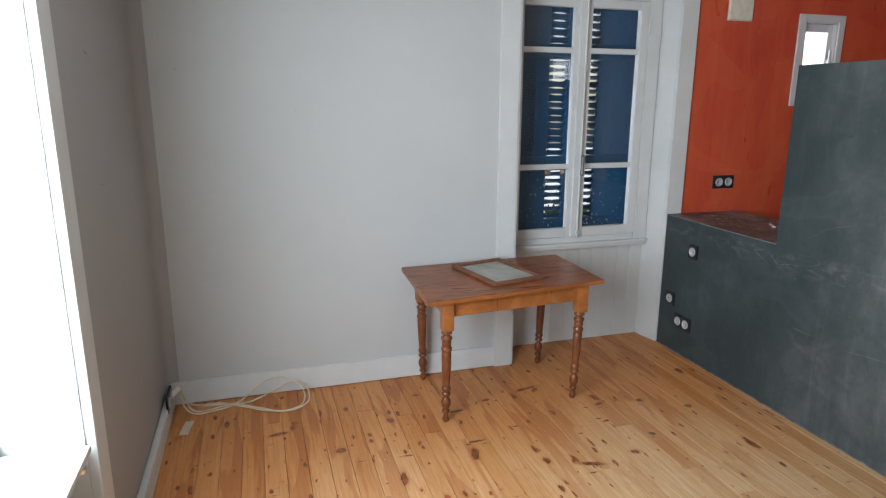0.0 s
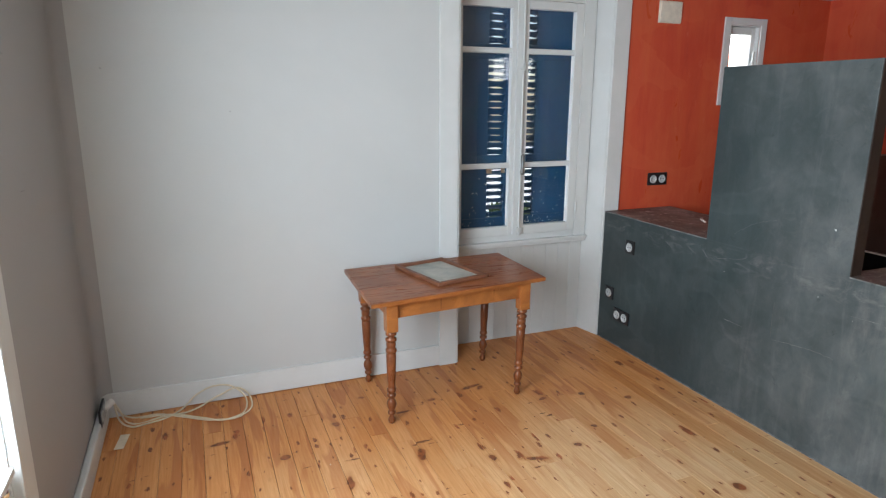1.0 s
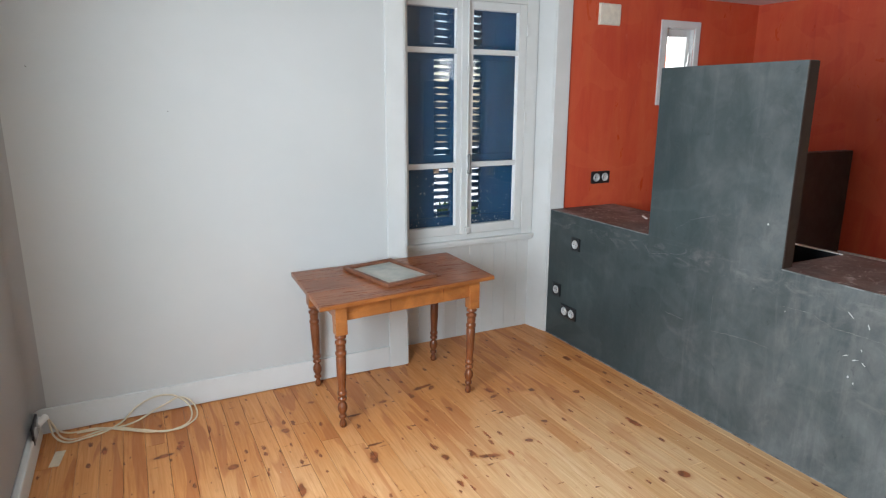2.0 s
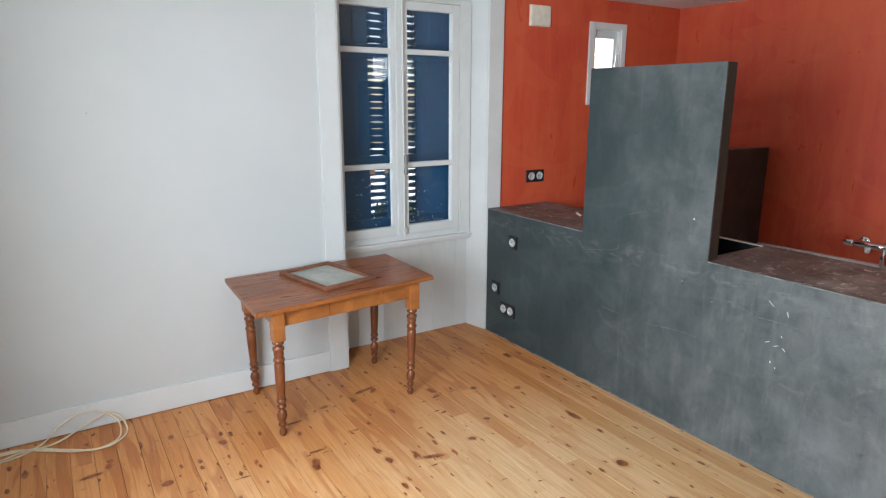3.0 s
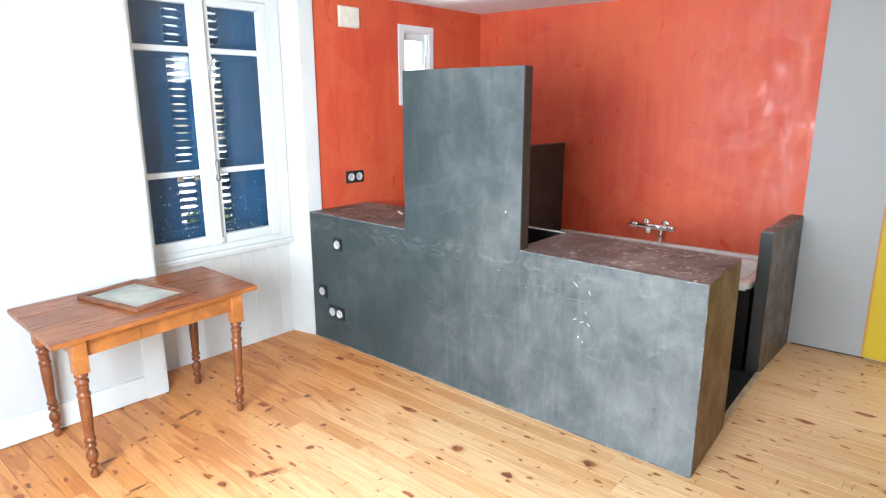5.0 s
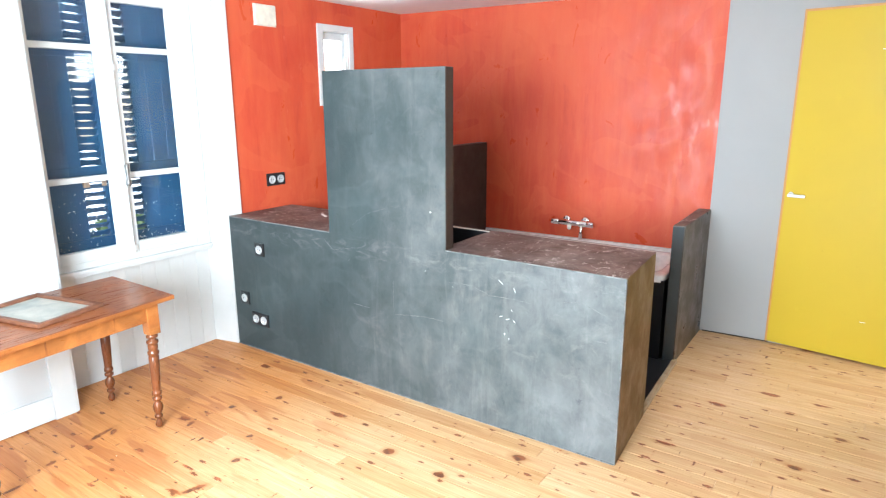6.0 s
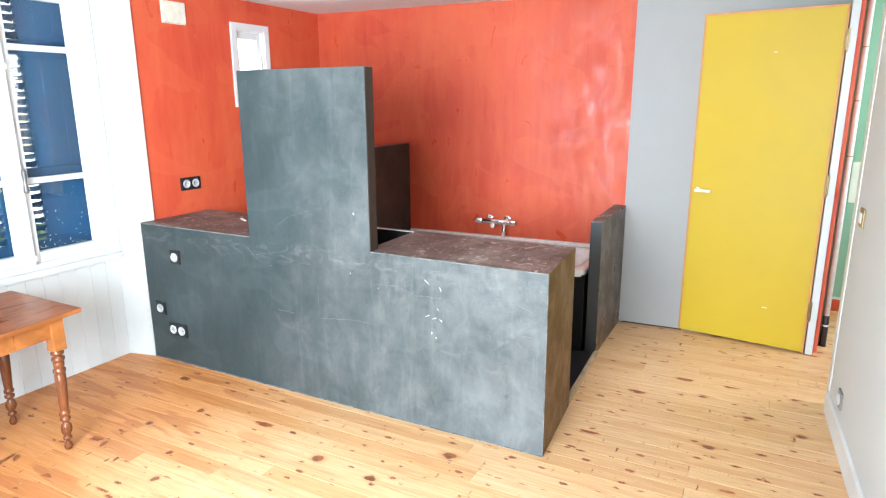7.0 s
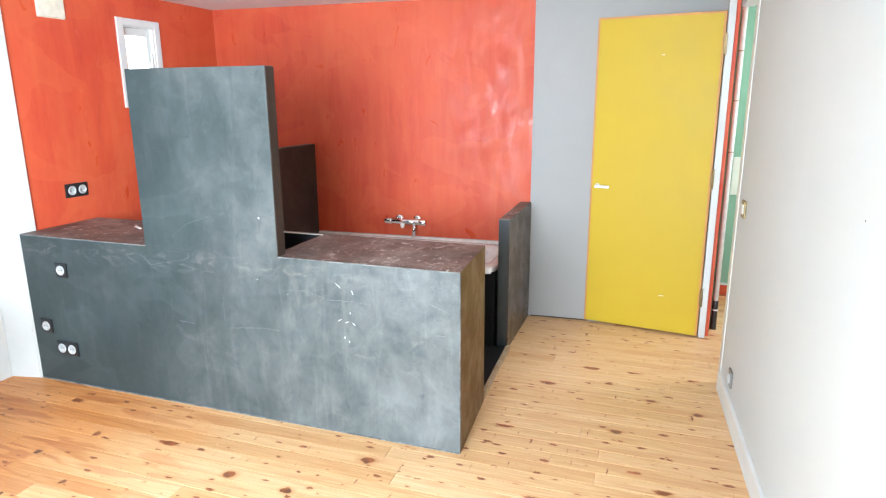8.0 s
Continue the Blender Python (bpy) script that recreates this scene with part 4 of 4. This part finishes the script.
def hall_pipe():
    x, y = 4.50, -0.4405
    th = base_at("heating_pipe", x, y, 0, "grey vertical pipe with a black lower sleeve in the hall", "pipe")
    part("pipe", rod((x, y, 0.20), (x, y, CEIL), 0.0155), M_PIPE, th, "", True)
    part("sleeve", lathe([(0.0, 0.019), (0.03, 0.018), (0.10, 0.018), (0.20, 0.018), (0.205, 0.016)], 18, pose(x, y, 0)), M_BLACK, th, "black lower sleeve", True)
    for z in (1.20, 1.52, 1.82):
        part("clip", lathe([(0, 0.0158), (0.001, 0.0168), (0.006, 0.0168), (0.007, 0.0158)], 18, pose(x, y, z)), M_BRASS, th, "small brass pipe clip")
    part("sleeve_band", lathe([(0, 0.0185), (0.002, 0.0195), (0.008, 0.0195), (0.010, 0.0185)], 18, pose(x, y, 0.135)), M_ENAMEL, th, "white band")


hall_pipe()
pp = base_at("hall_patch", 5.345, -0.61, 0.95, "bare white filler patch on the green hall wall", "patch")
part("filler", box(5.342, 5.352, -0.68, -0.545, 0.81, 1.10, 0.003), M_PLUSH, pp)


# ---- table ----
def beam(a, b, thick, z0, z1, w=0.002):
    a, b = Vector(a), Vector(b)
    d = (b - a).normalized() * thick / 2
    n = Vector((-d.y, d.x))
    return prism([tuple(a - n), tuple(b - n), tuple(b + n), tuple(a + n)], z0, z1, w)


def table():
    th = base_at("side_table", 1.197, 2.862, 0, "small brown varnished wooden table with turned legs", "table")
    H = 0.657
    fl, fr, br, bl = Vector((0.717, 2.510)), Vector((1.660, 2.618)), Vector((1.668, 3.172)), Vector((0.740, 3.130))
    cuts = (0.0, 0.34, 0.70, 1.0)
    for k0, k1 in zip(cuts, cuts[1:]):
        g = 0.0008
        quad = [fl.lerp(bl, k0 + g), fr.lerp(br, k0 + g), fr.lerp(br, k1 - g), fl.lerp(bl, k1 - g)]
        part("tabletop_board", prism([tuple(q) for q in quad], H - 0.022, H, 0.003), M_TABLE, th)
    out = Vector((0.0, -0.0025))
    part("front_edge", prism([tuple(q) for q in (fl + out, fr + out, fr - out, fl - out)], H - 0.020, H - 0.003, 0.001), M_APRON, th, "golden worn front edge")
    heads = [Vector(q) for q in ((0.830, 2.592), (1.554, 2.655), (1.560, 3.105), (0.828, 3.055))]
    feet = [Vector(q) for q in ((0.838, 2.630), (1.552, 2.684), (1.568, 3.148), (0.854, 3.118))]
    for i in range(4):
        a0, b0 = heads[i], heads[(i + 1) % 4]
        u = (b0 - a0).normalized() * 0.022
        part("apron", beam(a0 + u, b0 - u, 0.022, 0.552, H - 0.022), M_APRON, th)
    prof = [(0.0, 0.009), (0.006, 0.015), (0.020, 0.018), (0.034, 0.014), (0.042, 0.0105), (0.050, 0.0105), (0.055, 0.019), (0.066, 0.019), (0.071, 0.012), (0.080, 0.0165), (0.095, 0.0225), (0.112, 0.024), (0.128, 0.019), (0.138, 0.012), (0.145, 0.012), (0.149, 0.021), (0.160, 0.022), (0.164, 0.014), (0.172, 0.014), (0.176, 0.022), (0.190, 0.022), (0.194, 0.017), (0.204, 0.0185), (0.30, 0.0225), (0.372, 0.0235), (0.378, 0.0185), (0.384, 0.0255), (0.398, 0.0260), (0.404, 0.019), (0.412, 0.022), (0.430, 0.0225), (0.436, 0.018), (0.441, 0.0265), (0.453, 0.0265), (0.458, 0.016), (0.466, 0.016), (0.470, 0.0255), (0.480, 0.0265), (0.486, 0.019), (0.494, 0.021)]
    for hd_, ft in zip(heads, feet):
        lean = Matrix.Translation((ft.x, ft.y, 0))
        lean[0][2], lean[1][2] = (hd_.x - ft.x) / 0.56, (hd_.y - ft.y) / 0.56
        leg = part("leg", moved(lathe(prof, 22), lean), M_LEG, th, "dark red-brown turned leg", True)
        part("leg_block", moved(box(hd_.x - 0.0275, hd_.x + 0.0275, hd_.y - 0.0275, hd_.y + 0.0275, 0.490, H - 0.0225, 0.003), Matrix()), M_APRON, leg)
    part("drawer_runner", beam((1.23, 2.65), (1.22, 3.05), 0.08, 0.540, 0.552), M_APRON, th)


table()


def picture():
    m = pose(1.190, 2.885, 0.658, 0, 0, 13.0)
    th = base_at("picture_frame", 1.190, 2.885, 0.658, "old brown wooden picture frame lying on the table", "picture")
    w, h, b = 0.152, 0.207, 0.024
    part("frame", moved(boxes((-w, -w + b, -h, h, 0, 0.018), (w - b, w, -h, h, 0, 0.018), (-w + b, w - b, -h, -h + b, 0, 0.018), (-w + b, w - b, h - b, h, 0, 0.018), w=0.004), m), M_FRAMEWOOD, th)
    part("inner_rim", moved(boxes((-w + b, -w + b + 0.005, -h + b, h - b, 0.006, 0.014), (w - b - 0.005, w - b, -h + b, h - b, 0.006, 0.014), (-w + b, w - b, -h + b, -h + b + 0.005, 0.006, 0.014), (-w + b, w - b, h - b - 0.005, h - b, 0.006, 0.014)), m), M_FRAMEWOOD, th)
    part("print", moved(box(-w + b - 0.002, w - b + 0.002, -h + b - 0.002, h - b + 0.002, 0.002, 0.005), m), M_PRINT, th, "faded greenish paper print")


picture()


# ---- radiator in the niche ----
def radiator():
    th = base_at("radiator", -0.565, 1.22, 0, "white column radiator under a white shelf in the window niche", "radiator")
    y, n = 0.78, 14
    for i in range(n):
        yy = y + i * 0.062
        part("column", boxes((-0.625, -0.505, yy, yy + 0.045, 0.06, 0.585), w=0.014), M_WHITE, th)
    part("header_pipe", rod((-0.565, y, 0.10), (-0.565, y + n * 0.062 - 0.02, 0.10), 0.02), M_WHITE, th)
    part("header_pipe", rod((-0.565, y, 0.555), (-0.565, y + n * 0.062 + 0.03, 0.555), 0.02), M_WHITE, th)
    for fy in (0.86, 1.56):
        part("foot", box(-0.60, -0.53, fy, fy + 0.03, 0, 0.07, 0.004), M_WHITE, th)
    part("valve", lathe([(0, 0.012), (0.01, 0.016), (0.03, 0.016), (0.038, 0.010)], 16, pose(-0.50, 1.69, 0.555, 0, 90, 0)), M_CHROME, th, "chrome bleed valve", True)


radiator()
sh = base_at("radiator_shelf", -0.56, 1.25, 0.57, "white board lying on the radiator with small marks", "shelf")
part("board", box(-0.655, -0.446, 0.74, 1.702, 0.600, 0.618, 0.003), M_WHITE, sh)
for sx, sy in ((-0.540, 1.590), (-0.510, 1.500)):
    part("screw_mark", box(sx, sx + 0.012, sy, sy + 0.008, 0.617, 0.6195, 0.0005), M_STONE, sh)


# ---- small things on the floor ----
def tube(name, pts, r, material, parent):
    cu = bpy.data.curves.new(name, "CURVE")
    cu.dimensions, cu.bevel_depth, cu.bevel_resolution, cu.resolution_u = "3D", r, 3, 10
    sp = cu.splines.new("BEZIER")
    sp.bezier_points.add(len(pts) - 1)
    for bp_, co in zip(sp.bezier_points, pts):
        bp_.co = co
        bp_.handle_left_type = bp_.handle_right_type = "AUTO"
    cu.materials.append(material)
    ob = new(name, cu)
    ob.parent = parent
    ob.matrix_parent_inverse = parent.matrix_basis.inverted()
    return ob


cb = base_at("cable", -0.2, 3.08, 0.0, "cream coiled electric cable on the floor against the skirting", "cable")
tube("lead", [(-0.405, 3.08, 0.135), (-0.385, 3.085, 0.085), (-0.345, 3.07, 0.012), (-0.20, 3.09, 0.006), (-0.07, 3.10, 0.008), (0.08, 3.135, 0.055), (0.165, 3.15, 0.070), (0.222, 3.10, 0.022), (0.165, 2.965, 0.006), (0.04, 2.965, 0.006), (-0.10, 3.05, 0.006), (-0.22, 3.125, 0.006), (-0.34, 3.13, 0.010), (-0.38, 3.11, 0.05), (-0.405, 3.085, 0.13)], 0.0042, M_CREAM, cb)
tube("lead", [(-0.405, 3.08, 0.132), (-0.36, 3.04, 0.02), (-0.25, 3.05, 0.006), (-0.12, 3.115, 0.012), (-0.03, 3.150, 0.072), (0.07, 3.152, 0.100), (0.15, 3.145, 0.075), (0.20, 3.08, 0.012), (0.10, 2.95, 0.006), (-0.02, 3.00, 0.012), (-0.16, 3.10, 0.006), (-0.30, 3.115, 0.006)], 0.0042, M_CREAM, cb)
part("plug", rod((-0.440, 3.036, 0.118), (-0.405, 3.080, 0.135), 0.016), M_PLASTIC, cb, "white plug")
sc = base_at("paper_scrap", -0.365, 2.92, 0, "small pale paper scrap on the floorboards", "paper")
part("sheet", moved(box(-0.02, 0.02, -0.065, 0.065, 0.0006, 0.0022), pose(-0.365, 2.915, 0, 0, 0, -8)), M_PAPER, sc)
dp = base_at("counter_debris", 2.80, 2.76, 0.842, "small white plastic strip left on the counter top", "debris")
part("strip", moved(box(-0.045, 0.045, -0.006, 0.006, 0, 0.006, 0.001), pose(2.80, 2.76, 0.842, 0, 0, 60)), M_PLASTIC, dp)


def crumbs():
    rnd = random.Random(9)
    bm = bmesh.new()
    for i in range(22):
        x, y = (rnd.uniform(-0.3, 2.4), rnd.uniform(0.9, 3.1)) if i < 14 else (rnd.uniform(3.0, 4.2), rnd.uniform(-0.2, 0.76))
        r = rnd.uniform(0.0015, 0.0032)
        bmesh.ops.create_icosphere(bm, subdivisions=1, radius=r, matrix=pose(x, y, r * 0.5, 0, 0, rnd.uniform(0, 180)) @ Matrix.Diagonal((1, rnd.uniform(0.6, 1.6), 0.6, 1)))
    tagged(link("plaster_crumbs", bm, M_PLUSH), "tiny white plaster crumbs scattered on the floorboards", "debris", kind="stuff")


crumbs()


def wall_nick(m, long=0.008):
    th = base_at("wall_nick", *m.translation, "tiny dark nail mark in the grey wall", "nail mark", "nail marks")
    part("mark", moved(box(-long, long, -0.0015, 0.001, -0.0016, 0.0016, 0.0006, 1), m), M_DIM, th)


for m, size in ((pose(-0.470, 2.30, 1.668, 0, 6, 90), 0.022), (pose(-0.470, 2.32, 1.244, 0, 4, 90), 0.022), (pose(-0.30, 3.184, 1.661, 0, 50, 0), 0.004), (pose(0.229, 3.184, 1.474, 0, 30, 0), 0.003), (pose(1.84, yr(1.84), 1.25, 0, 20, 180), 0.003)):
    wall_nick(m, size)


# ---- outside ----
structure("ground", box(-60, 60, -60, 60, -3.3, -3.0), M_GROUND, "pale gravel ground outside", "ground")


def tree(x, y, h, seed):
    rnd = random.Random(seed)
    th = base_at("tree", x, y, -3.0, "leafy green garden tree outside the shutters", "tree", "garden trees")
    part("trunk", lathe([(0, 0.20), (0.5, 0.15), (h * 0.5, 0.11), (h * 0.8, 0.05)], 10, pose(x, y, -3.0)), M_BARK, th)
    verts, faces = [], []
    for i in range(1500):
        v = Vector((rnd.gauss(0, 1), rnd.gauss(0, 1), rnd.gauss(0, 1))).normalized() * (rnd.random() ** 0.4)
        c = Vector((x + v.x * h * 0.34, y + v.y * h * 0.34, -3.0 + h * 0.62 + v.z * h * 0.4))
        q = Euler((rnd.uniform(0, 6), rnd.uniform(0, 6), rnd.uniform(0, 6))).to_matrix()
        s_ = rnd.uniform(0.06, 0.14)
        k = len(verts)
        verts += [c + q @ Vector(p_) * s_ for p_ in ((-1, 0, 0), (0, -0.5, 0.1), (1, 0, 0), (0, 0.5, 0.1))]
        faces.append((k, k + 1, k + 2, k + 3))
    me = bpy.data.meshes.new("crown")
    me.from_pydata(verts, [], faces)
    me.materials.append(M_LEAF)
    cr = new("crown", me)
    cr.parent = th
    cr.matrix_parent_inverse = th.matrix_basis.inverted()


tree(3.0, 9.0, 2.5, 3)
tree(6.5, 12.0, 2.4, 4)


# ---- floorboards ----
def floorboards():
    rnd = random.Random(11)
    meshes = {}
    W, x = 0.0905, -0.47
    while x < 5.3:
        y = -1.89 if x > 3.53 else -0.55
        first = rnd.uniform(0.35, 1.0)
        end = 3.445 if 1.40 < x < 2.43 else 3.20
        if x > 2.52:
            end = 0.83 if x < 4.36 else -0.30
        while y < end - 0.02:
            ln = round(first * rnd.choice((0.8, 1.1, 1.5, 1.9, 2.3)), 1)
            first = 1.0
            if end - y - ln < 0.3:
                ln = round(end - y, 2)
            ln = min(ln, round(end - y, 2))
            key = round(ln, 2)
            if key not in meshes:
                bm = box(0.0007, W - 0.0007, 0.0006, key - 0.0006, -0.022, 0.0, 0.0009, 1)
                me = bpy.data.meshes.new("plank")
                bm.to_mesh(me)
                bm.free()
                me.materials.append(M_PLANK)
                meshes[key] = me
            ob = new("plank", meshes[key])
            ob.parent = floor
            ob.location = (x, y, rnd.uniform(-0.0004, 0.0))
            y += ln
        x += W


floorboards()
